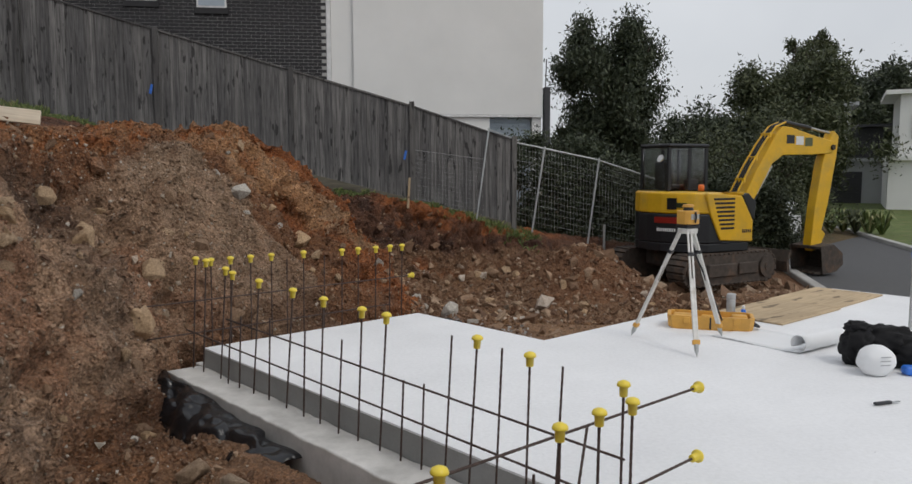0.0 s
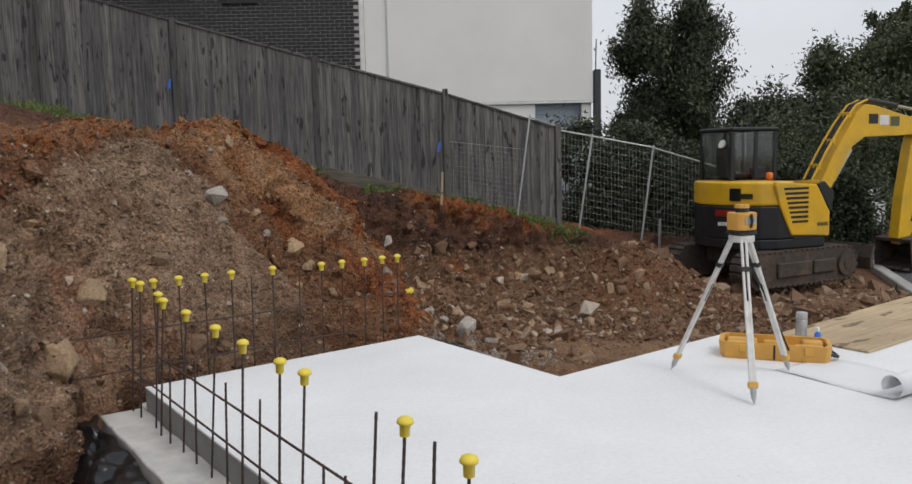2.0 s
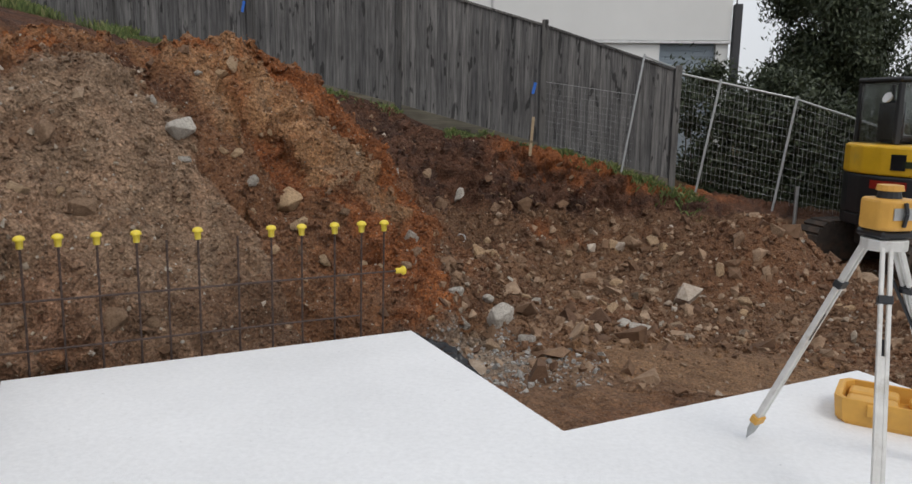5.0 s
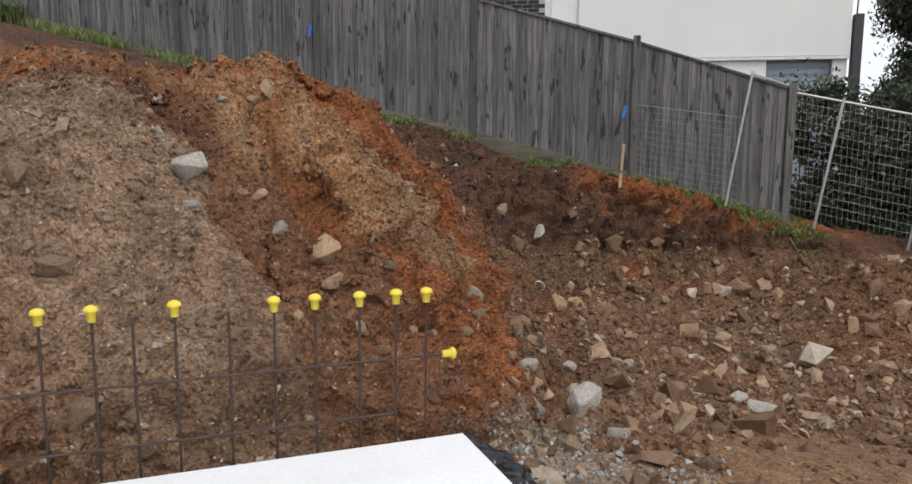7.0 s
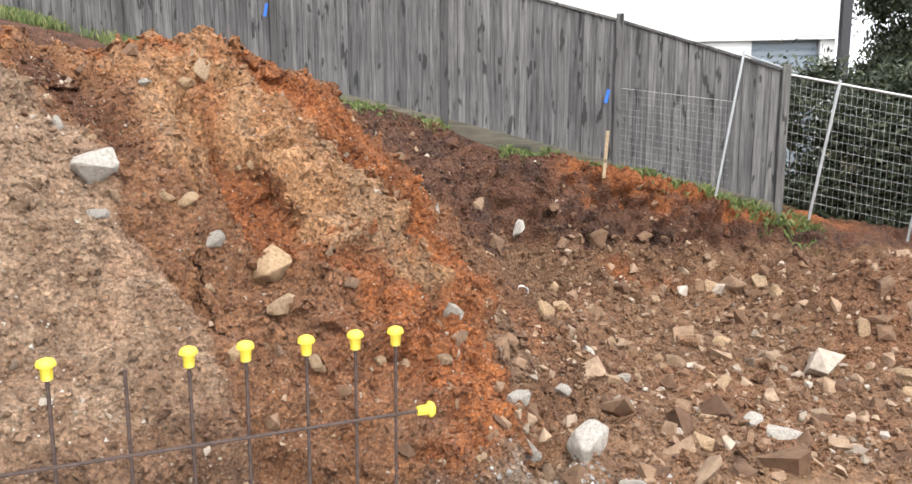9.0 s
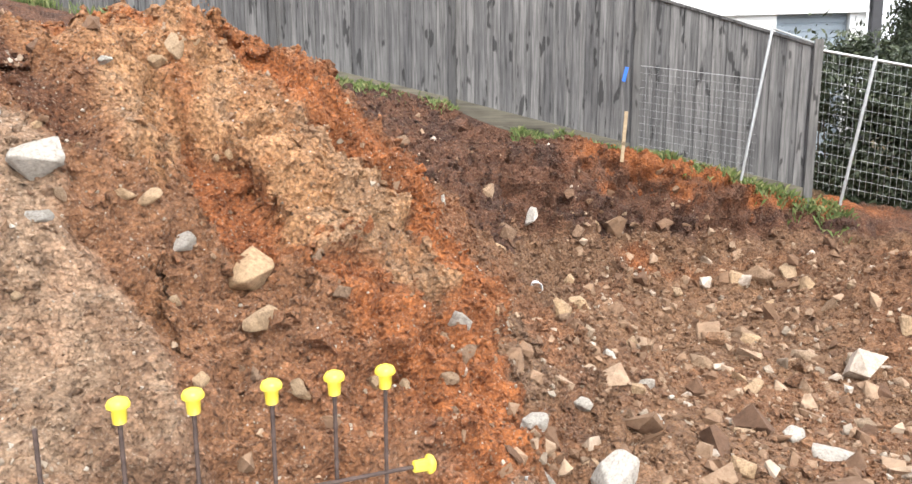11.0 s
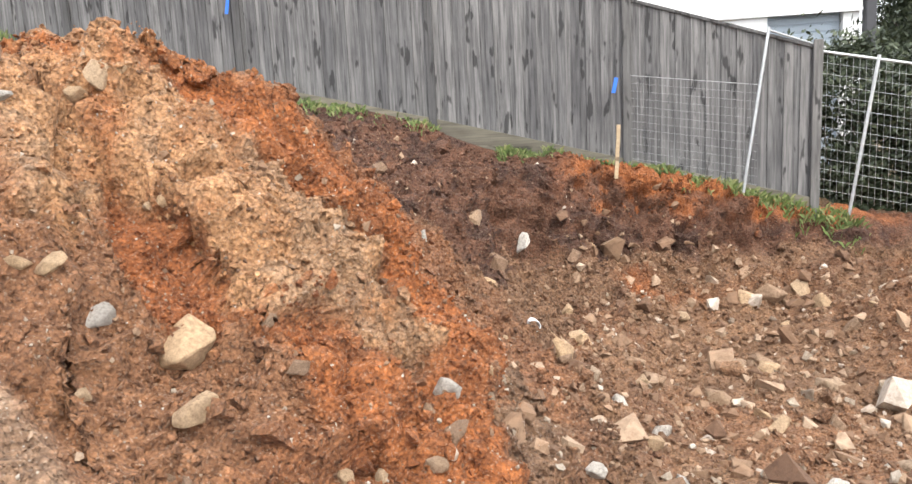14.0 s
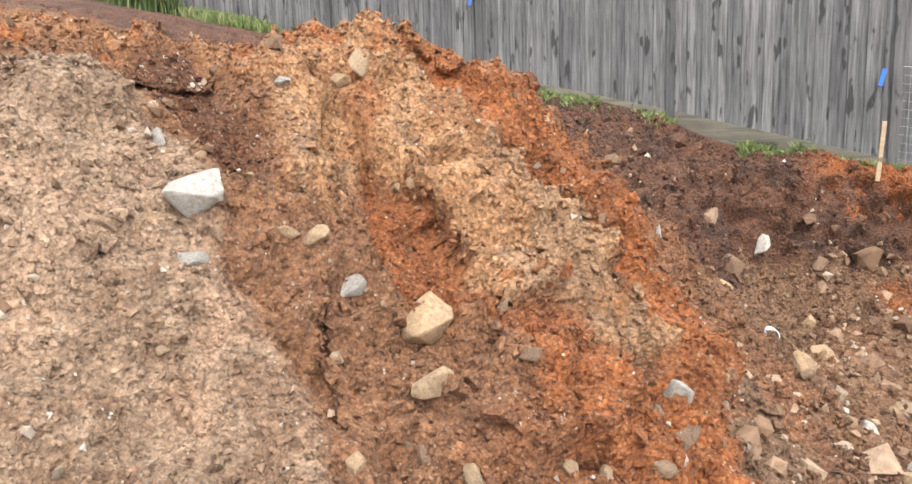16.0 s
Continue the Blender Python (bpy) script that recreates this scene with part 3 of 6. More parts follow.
def surface(x, y, grid=False):
    """The ground with its lumps: place, height without them, distance up the cut, run of the cut."""
    h, d, run, inside = ground_shape(x, y)
    e = 0.03
    if grid:
        gx, gy = np.gradient(h, axis=1) / np.gradient(x, axis=1), np.gradient(h, axis=0) / np.gradient(y, axis=0)
    else:
        gx, gy = (ground_shape(x + e, y)[0] - h) / e, (ground_shape(x, y + e)[0] - h) / e
    gx, gy = np.clip(gx, -3, 3), np.clip(gy, -3, 3)
    ln = np.sqrt(1 + gx * gx + gy * gy)
    nx, ny, nz = -gx / ln, -gy / ln, 1 / ln
    near = smooth(14, 8, np.hypot(x - 2, y - 9))
    grey, tan, hollow, gully, ridge, dug = soil_zones(x, y)
    fresh = grey * smooth(7.6, 8.5, y)
    lump = 0.085 * fbm(x, y, h, 1.7, 3, 0.5, 5)
    folds = 1 - np.abs(fbm(x, y, h, 3.0, 3, 0.55, 40))
    crag = 1 - np.abs(vnoise(x * 6.5, y * 6.5, h * 7.5, 71)) * 1.6
    pock = smooth(0.25, 0.6, fbm(x, y, h * 1.6, 2.6, 3, 0.6, 90))
    fine = fbm(x, y, h, 11.0, 3, 0.6, 64)
    clod = 0.07 * (folds - 0.6) + 0.065 * (crag - 0.4) - 0.085 * pock + 0.035 * fbm(x, y, h, 5.2, 2, 0.7, 60) + 0.012 * fine
    step = h * 3.2 + 0.9 * fbm(x, y, h, 1.1, 3, 0.5, 33)
    shelf = 0.045 * smooth(0.6, 1.0, step - np.floor(step)) * smooth(0.0, 0.3, d) * smooth(-0.2, 0.3, fbm(x, y, h, 1.5, 2, 0.5, 15))
    rough = 1 + 0.35 * grey * (1 - fresh) - 0.6 * fresh - 0.55 * np.maximum(hollow, gully) * (1 - fresh) - 0.25 * tan
    clod = (clod + shelf) * rough
    # the slipped earth lies lower than the grey bank and the crust, the hollows lower still
    loose = (1 - ridge) * (1 - tan) * (1 - grey) * smooth(1.0, 1.35, x) * smooth(10.0, 10.5, y)
    spur = smooth(0.0, 0.4, d) * smooth(13.0, 12.4, y) * smooth(8.3, 8.8, y)
    relief = spur * (0.03 * fresh + 0.035 * tan * (1 - hollow) - 0.085 * hollow - 0.12 * gully - 0.09 * loose - 0.02 * (1 - fresh) * (1 - tan) + 0.02 * tan * crag) - 0.16 * dug
    calm = 1 - 0.7 * smooth(1.2, 0.5, np.hypot((x - 4.2), (y - 9.5)))
    amp = near * calm * np.where(inside, 0.0, 1.0) * (0.35 + 0.65 * smooth(-0.9, 0.0, d)) * smooth(0.02, 0.25, np.abs(y - FENCE_Y))
    amp = np.where(in_slab(x, y, 0.12)[0], amp * 0.25, amp)
    scar = smooth(13.0, 14.0, y) * smooth(0.5, 0.8, d / run) * smooth(1.25, 1.0, d / run)
    disp = amp * (lump + clod * (1 + 0.6 * scar) + relief)
    return (x + nx * disp, y + ny * disp, h + nz * disp), h, d, run


def build_ground():
    xs, ys = axis(-3.2, 7.0, 0.029, -150, 260), axis(1.6, 17.6, 0.029, -120, 320)
    x, y = np.meshgrid(xs, ys)
    (px, py, pz), h, d, run = surface(x, y, True)
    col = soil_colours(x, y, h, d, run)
    rows, cols = x.shape
    idx = np.arange(rows * cols).reshape(rows, cols)
    quads = np.stack([idx[:-1, :-1], idx[:-1, 1:], idx[1:, 1:], idx[1:, :-1]], -1).reshape(-1, 4)
    me = bpy.data.meshes.new("ground")
    me.vertices.add(rows * cols)
    me.vertices.foreach_set("co", np.stack([px, py, pz], -1).ravel().astype(np.float32))
    me.loops.add(quads.size)
    me.loops.foreach_set("vertex_index", quads.ravel().astype(np.int32))
    me.polygons.add(len(quads))
    me.polygons.foreach_set("loop_start", np.arange(0, quads.size, 4, dtype=np.int32))
    me.polygons.foreach_set("use_smooth", np.ones(len(quads), dtype=bool))
    me.update(calc_edges=True)
    a = me.color_attributes.new("soil", "FLOAT_COLOR", "POINT")
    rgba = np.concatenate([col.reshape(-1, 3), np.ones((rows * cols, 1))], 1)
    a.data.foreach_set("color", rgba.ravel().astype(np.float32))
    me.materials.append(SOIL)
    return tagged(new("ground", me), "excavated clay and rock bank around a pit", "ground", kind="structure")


def ground_z(x, y):
    return float(surface(np.array([float(x)]), np.array([float(y)]))[0][2][0])


ground = build_ground()


# ---- concrete slab and its stepped footing ----
def build_slab():
    s = thing("concrete_slab", "fresh pale grey concrete slab with a stepped edge", "slab", kind="structure")
    outline = [slab_xy(u, v) for u, v in ((0, 0), (2.4, 0), (2.4, 1.8), (4.5, 1.8), (4.5, 2.3), (7.4, 2.3), (7.4, 7.3), (0, 7.3))]
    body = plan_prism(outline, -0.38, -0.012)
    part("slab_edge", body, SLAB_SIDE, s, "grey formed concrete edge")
    top = bmesh.new()
    vs = [top.verts.new((x, y, 0)) for x, y in outline]
    f = top.faces.new(vs)
    top.normal_update()
    if f.normal.z < 0:
        bmesh.ops.reverse_faces(top, faces=[f])
    r = bmesh.ops.extrude_face_region(top, geom=[f])
    for g in r["geom"]:
        if isinstance(g, bmesh.types.BMVert):
            g.co.z = -0.0125
    bmesh.ops.recalc_face_normals(top, faces=top.faces[:])
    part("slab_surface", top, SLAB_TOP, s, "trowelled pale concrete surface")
    foot = [slab_xy(u, v) for u, v in ((-0.30, -0.10), (-0.004, -0.10), (-0.004, 4.75), (-0.30, 4.75))]
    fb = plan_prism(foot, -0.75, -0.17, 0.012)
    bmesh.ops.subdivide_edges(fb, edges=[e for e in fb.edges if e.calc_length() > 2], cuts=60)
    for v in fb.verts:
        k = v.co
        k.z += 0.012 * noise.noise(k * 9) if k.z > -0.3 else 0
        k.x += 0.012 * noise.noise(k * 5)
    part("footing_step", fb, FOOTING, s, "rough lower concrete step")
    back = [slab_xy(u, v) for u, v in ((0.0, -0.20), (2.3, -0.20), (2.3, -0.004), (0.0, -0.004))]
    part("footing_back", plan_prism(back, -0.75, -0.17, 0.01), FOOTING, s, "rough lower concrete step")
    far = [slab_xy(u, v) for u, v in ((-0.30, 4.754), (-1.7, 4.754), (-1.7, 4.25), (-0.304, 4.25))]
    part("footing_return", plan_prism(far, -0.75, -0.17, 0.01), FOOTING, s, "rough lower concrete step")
    return s


build_slab()


# ---- starter bars ----
CAP_MESH = mesh_of("cap", lathe([(0.0165, 0), (0.0185, 0.002), (0.0205, 0.044), (0.031, 0.047), (0.0315, 0.055), (0.026, 0.066), (0.012, 0.073), (0.002, 0.0745)], 16), CAP, True)


def ribbed(length, r=0.0062):
    bm = bmesh.new()
    rings, n = [], max(8, int(length / 0.02))
    for i in range(n + 1):
        rr = r * (1.12 if i % 2 else 0.94)
        rings.append([bm.verts.new((rr * math.cos(a * math.pi / 3), rr * math.sin(a * math.pi / 3), length * i / n)) for a in range(6)])
    for a, b in zip(rings[:-1], rings[1:]):
        for i in range(6):
            bm.faces.new((a[i], a[(i + 1) % 6], b[(i + 1) % 6], b[i]))
    bm.faces.new(rings[0][::-1])
    bm.faces.new(rings[-1])
    return bm


BARS = {}


def bar(a, b, capped, label="rusty ribbed steel starter bar", cap_up=True):
    a, b = Vector(a), Vector(b)
    d = b - a
    key = round(d.length, 2)
    if key not in BARS:
        BARS[key] = mesh_of("shaft", ribbed(key), STEEL, False)
    m = Matrix.Translation(a) @ d.to_track_quat("Z", "Y").to_matrix().to_4x4()
    t = thing("reinforcing_bar", label + (" with a yellow plastic safety cap" if capped else ", uncapped"), "rebar", "starter bars around the slab", at=m)
    part("shaft", BARS[key], STEEL, t)
    if capped:
        c = part("safety_cap", CAP_MESH, CAP, t, "yellow mushroom safety cap")
        c.location = (0, 0, key - 0.045)
    return t


def bars_along_left():
    rnd = random.Random(4)
    # distance along the edge, top height, capped
    for v, z, capped in ((-0.05, 0.77, 1), (0.16, 0.77, 1), (0.45, 0.73, 1), (0.62, 0.71, 1), (0.82, 0.40, 0), (1.02, 0.69, 1), (1.27, 0.45, 0), (1.53, 0.68, 1), (1.76, 0.43, 0), (1.98, 0.67, 1),
                         (2.21, 0.45, 0), (2.42, 0.66, 1), (2.65, 0.655, 1), (2.86, 0.31, 0), (3.06, 0.33, 0), (3.27, 0.64, 0), (3.47, 0.645, 1), (3.66, 0.64, 0), (3.86, 0.63, 1), (4.06, 0.62, 0)):
        x, y = slab_xy(-0.075 + rnd.uniform(-0.012, 0.012), v)
        tx, ty = slab_xy(-0.02 + rnd.uniform(-0.02, 0.02), v + rnd.uniform(-0.02, 0.02))
        bar((x, y, -0.2), (x + (tx - x) * (z + 0.2) / 0.8, y + (ty - y) * (z + 0.2) / 0.8, z), capped)
    for u0, z, v0, v1 in ((-0.06, 0.12, -0.15, 4.35), (-0.02, 0.31, 0.55, 4.40)):
        bar((*slab_xy(u0 - 0.03, v0), z + 0.03), (*slab_xy(u0 + 0.02, v1), z - 0.05), 0, "rusty horizontal reinforcing bar tied to the starters")


def bars_along_back():
    tops = ((1.84, 8.36, 0.725, 1), (1.71, 8.28, 0.725, 1), (1.56, 8.18, 0.725, 1), (1.38, 8.07, 0.725, 1), (1.22, 7.97, 0.725, 1), (1.05, 7.86, 0.70, 0), (0.86, 7.73, 0.735, 1), (0.71, 7.64, 0.70, 0),
            (0.577, 7.547, 0.735, 1), (0.403, 7.435, 0.735, 1), (0.24, 7.33, 0.735, 1), (0.09, 7.22, 0.74, 1))
    nx, ny = -E2.x, -E2.y
    for x, y, z, capped in tops:
        bar((x + nx * 0.06, y + ny * 0.06, -0.2), (x + nx * 0.035, y + ny * 0.035, z), capped)
    for off, z, u0, u1 in ((0.055, 0.13, -0.5, 2.05), (0.05, 0.41, -0.55, 2.35)):
        a, b = slab_xy(u0, -off), slab_xy(u1, -off)
        bar((*a, z), (*b, z), z > 0.3, "rusty horizontal reinforcing bar")


def bars_at_corner():
    # return wall, running out from the slab's corner
    for x, y, z, capped in ((2.53, 3.52, 0.58, 1), (2.48, 3.27, 0.58, 1), (2.30, 3.15, 0.58, 1), (2.10, 3.00, 0.58, 1), (1.61, 2.64, 0.58, 1), (1.86, 2.82, 0.30, 0), (2.02, 3.08, 0.38, 0), (1.42, 2.52, 0.28, 0)):
        bar((x - 0.02, y - 0.03, -0.22), (x, y, z), capped)
    bar((1.15, 2.67, 0.42), (3.10, 3.99, 0.42), 1, "long rusty bar over the slab")
    bar((2.05, 2.99, 0.2), (2.93, 3.62, 0.2), 1, "short rusty bar over the slab")
    bar((2.2, 3.2, 0.02), (2.36, 3.5, 0.42), 0, "short leaning rusty bar")


bars_along_left()
bars_along_back()
bars_at_corner()


# ---- black plastic membrane beside the footing ----
def crumpled_sheet(name, u0, u1, v0, v1, z_of, seed, label):
    nu, nv = 26, 70
    verts, faces = [], []
    for j in range(nv + 1):
        for i in range(nu + 1):
            a, b = i / nu, j / nv
            u, v = u0 + (u1 - u0) * a, v0 + (v1 - v0) * b
            z = z_of(a, b)
            p = Vector((u * 5, v * 4, seed))
            f = noise.fractal(p, 0.9, 2.0, 4)
            rid = 1 - abs(noise.noise(Vector((u * 9, v * 6, seed + 3))))
            u += 0.07 * noise.noise(p + Vector((9, 0, 0)))
            x, y = slab_xy(u, v + 0.06 * f)
            verts.append((x, y, z + 0.075 * f * (1.15 - a) + 0.075 * rid * math.sin(math.pi * a)))
    for j in range(nv):
        for i in range(nu):
            k = j * (nu + 1) + i
            faces.append((k, k + 1, k + nu + 2, k + nu + 1))
    ob = new(name, raw_mesh(name, verts, faces, PLASTIC))
    for p in ob.data.polygons:
        p.use_smooth = True
    so = ob.modifiers.new("thickness", "SOLIDIFY")
    so.thickness = 0.004
    return tagged(ob, label, "plastic sheet")


crumpled_sheet("plastic_sheet", -0.66, -0.315, -0.12, 2.15, lambda a, b: -0.50 + (0.34 - 0.14 * b) * a ** 0.6, 2.0, "crumpled black plastic membrane along the concrete footing")
crumpled_sheet("plastic_sheet", 2.395, 2.72, -0.12, 0.75, lambda a, b: -0.03 - 0.27 * a, 7.0, "crumpled black plastic membrane at the slab corner")


# ---- rocks ----
def rock_mesh(seed, n=15, flat=0.75):
    rnd = random.Random(seed)
    bm = bmesh.new()
    for i in range(n):
        v = Vector((rnd.gauss(0, 1), rnd.gauss(0, 1), rnd.gauss(0, 1))).normalized() * rnd.uniform(0.66, 1.0)
        bm.verts.new((v.x * rnd.uniform(0.85, 1.1), v.y * 0.8, v.z * flat))
    r = bmesh.ops.convex_hull(bm, input=bm.verts[:])
    bmesh.ops.delete(bm, geom=[g for g in r["geom_interior"] if isinstance(g, bmesh.types.BMVert)], context="VERTS")
    return bm


def worn_rock(seed, flat=0.75):
    bm = rock_mesh(seed, 14, flat)
    bmesh.ops.bevel(bm, geom=bm.edges[:], offset=0.03, segments=1, affect="EDGES", profile=0.5)
    bmesh.ops.triangulate(bm, faces=bm.faces[:])
    long_edges = [e for e in bm.edges if e.calc_length() > 0.35]
    bmesh.ops.subdivide_edges(bm, edges=long_edges, cuts=2, use_grid_fill=True)
    for v in bm.verts:
        k = Vector((seed * 1.7, 0, 0))
        v.co *= 1 + 0.05 * noise.noise(v.co * 2.2 + k) + 0.045 * noise.noise(v.co * 5.5 + k)
    return bm


ROCK_SHAPES = [worn_rock(100 + i, random.Random(i).uniform(0.5, 0.9)) for i in range(14)]
ROCKS = {}
for kind, material in (("brown", ROCK), ("pale", PALE_ROCK), ("tan", TAN_ROCK)):
    ROCKS[kind] = [mesh_of("rock_" + kind, b.copy(), material) for b in ROCK_SHAPES]
LABELS = {"brown": "dusty brown angular rock in the dug clay", "pale": "whitish quartz rock in the dug clay", "tan": "tan sandstone rock in the dug clay"}


def put_rock(kind, shape, x, y, size, squash=1.0, spin=0.0, tilt=0.0, sink=0.25):
    """A rock bedded on the slope: its flat side lies along the ground."""
    e = 0.06
    px, py = np.array([x, x + e, x - e, x, x]), np.array([y, y, y, y + e, y - e])
    z = ground_shape(px, py)[0]
    up = Vector((-(z[1] - z[2]) / (2 * e), -(z[3] - z[4]) / (2 * e), 1.0))
    up.z = max(up.z, 0.7 * math.hypot(up.x, up.y))
    up.normalize()
    lean = up.to_track_quat("Z", "Y").to_matrix().to_4x4()
    on = [float(k[0]) for k in surface(np.array([float(x)]), np.array([float(y)]))[0]]
    at = Vector(on) + up * size * (0.5 - sink)
    m = Matrix.Translation(at) @ lean @ pose(0, 0, 0, tilt, 0, spin) @ Matrix.Diagonal((size, size * squash, size * 0.9, 1))
    ob = new("rock", ROCKS[kind][shape % len(ROCK_SHAPES)])
    ob.matrix_world = m
    return tagged(ob, LABELS[kind], "rock", "loose rocks of the dig")


# ---- paling fence ----
def build_fence():
    f = thing("paling_fence", "weathered grey timber paling fence stepping down the slope", "fence", kind="structure")
    top = lambda x: float(fence_top(np.array(x)))
    slopes = {}
    rnd = random.Random(11)
    for s in (0.325, 0.287):
        for k in range(3):
            bm = bmesh.new()
            w, t, h = 0.108, 0.016, 0.0
            for xx in (0, w):
                for yy in (0, t):
                    for zz in (-3.4, h):
                        bm.verts.new((xx, yy, zz - s * xx + (rnd.uniform(-0.006, 0.006) if zz > -1 else 0)))
            bmesh.ops.convex_hull(bm, input=bm.verts[:])
            slopes[s, k] = mesh_of("paling", bm, PALING)
    x, i = -14.5, 0
    while x < FENCE_END - 0.12:
        s = 0.325 if x > 2.5 else 0.287
        ob = new("paling", slopes[s, i % 3])
        ob.parent = f
        ob.matrix_basis = pose(x, FENCE_Y + (0.0 if i % 2 else -0.017) + rnd.uniform(-0.003, 0.003), top(x) + rnd.uniform(-0.006, 0.004), 0, rnd.uniform(-0.12, 0.12), 0)
        x += 0.094 + rnd.uniform(-0.002, 0.002)
        i += 1
    posts = [-13.6, -11.0, -8.3, -5.55, -2.82, -0.04, 2.57, 4.88]
    for px in posts:
        b = top(px)
        part("post", box(px - 0.055, px + 0.055, FENCE_Y - 0.075, FENCE_Y - 0.02, b - 3.4, b + 0.07 + (0.04 if px > 2 else 0.0), 0.006), POST_WOOD, f)
    for a, b in zip(posts[:-1], posts[1:]):
        bm = prism([(a, top(a) - 0.005), (b, top(b) - 0.005), (b, top(b) + 0.035), (a, top(a) + 0.035)], FENCE_Y - 0.04, FENCE_Y + 0.04, 0.003)
        part("capping", bm, POST_WOOD, f, "weathered timber capping")
        pl = prism([(k, float(fence_base(np.array(k))) + e) for k, e in ((a, -0.2), (b, -0.2), (b, 0.06), (a, 0.06))], FENCE_Y - 0.048, FENCE_Y - 0.022, 0.003)
        part("plinth", pl, PLINTH, f, "weathered brownish plinth board")
    return f


build_fence()


# ---- temporary mesh fencing ----
def mesh_panel(a, b, top_a, top_b, bot_a, bot_b, rail=0.018, wire=0.0022):
    """A welded wire panel between two leaning poles."""
    t = thing("mesh_fence_panel", "galvanised temporary wire mesh fence panel", "mesh fence", "temporary fence panels")
    a, b = Vector((*a, 0)), Vector((*b, 0))
    P = lambda s, k: a.lerp(b, s) + Vector((0, 0, (bot_a + (bot_b - bot_a) * s) * (1 - k) + (top_a + (top_b - top_a) * s) * k))
    part("top_rail", tube(P(0, 1), P(1, 1), rail), GALV, t)
    wires = bmesh.new()
    n = int((b - a).length / 0.075)
    for i in range(1, n):
        wires = tube(P(i / n, 0.02), P(i / n, 1), wire, None, 4, wires, False)
    for j in range(1, 14):
        wires = tube(P(0, j / 14), P(1, j / 14), wire, None, 4, wires, False)
    part("wire_mesh", wires, GALV, t, "thin grey welded wire mesh")
    return t, P


t1, P1 = mesh_panel((4.98, 17.75), (6.88, 17.72), 2.13, 1.74, 0.25, -0.15)
part("pole", tube((5.62, 17.62, 2.04), (5.30, 17.5, 0.05), 0.021), GALV, t1)
t2, P2 = mesh_panel((6.88, 17.72), (9.6, 17.9), 1.74, 0.9, -0.15, -0.6)
part("pole", tube((6.9, 17.6, 1.78), (6.62, 17.5, -0.2), 0.021), GALV, t2)
part("pole", tube((6.98, 17.4, 0.25), (6.98, 17.4, -0.45), 0.03), GALV, t2)
t3, P3 = mesh_panel((2.62, 17.36), (4.15, 17.30), 1.95, 1.75, 0.6, 0.3, 0.003, 0.0012)
part("pole", tube((4.28, 17.36, 2.44), (3.98, 17.2, 0.42), 0.019), GALV, t3)
part("top_rail", tube((4.28, 17.36, 2.40), (5.02, 17.7, 2.17), 0.014), GALV, t3)


# ---- survey stake ----
stake = solid("survey_stake", box(-0.022, 0.022, -0.018, 0.018, -0.1, 0.55, 0.003), PLY, "pale timber survey stake at the top of the bank", "stake", at=pose(2.42, 16.6, 0.80, 2, 3, 10))


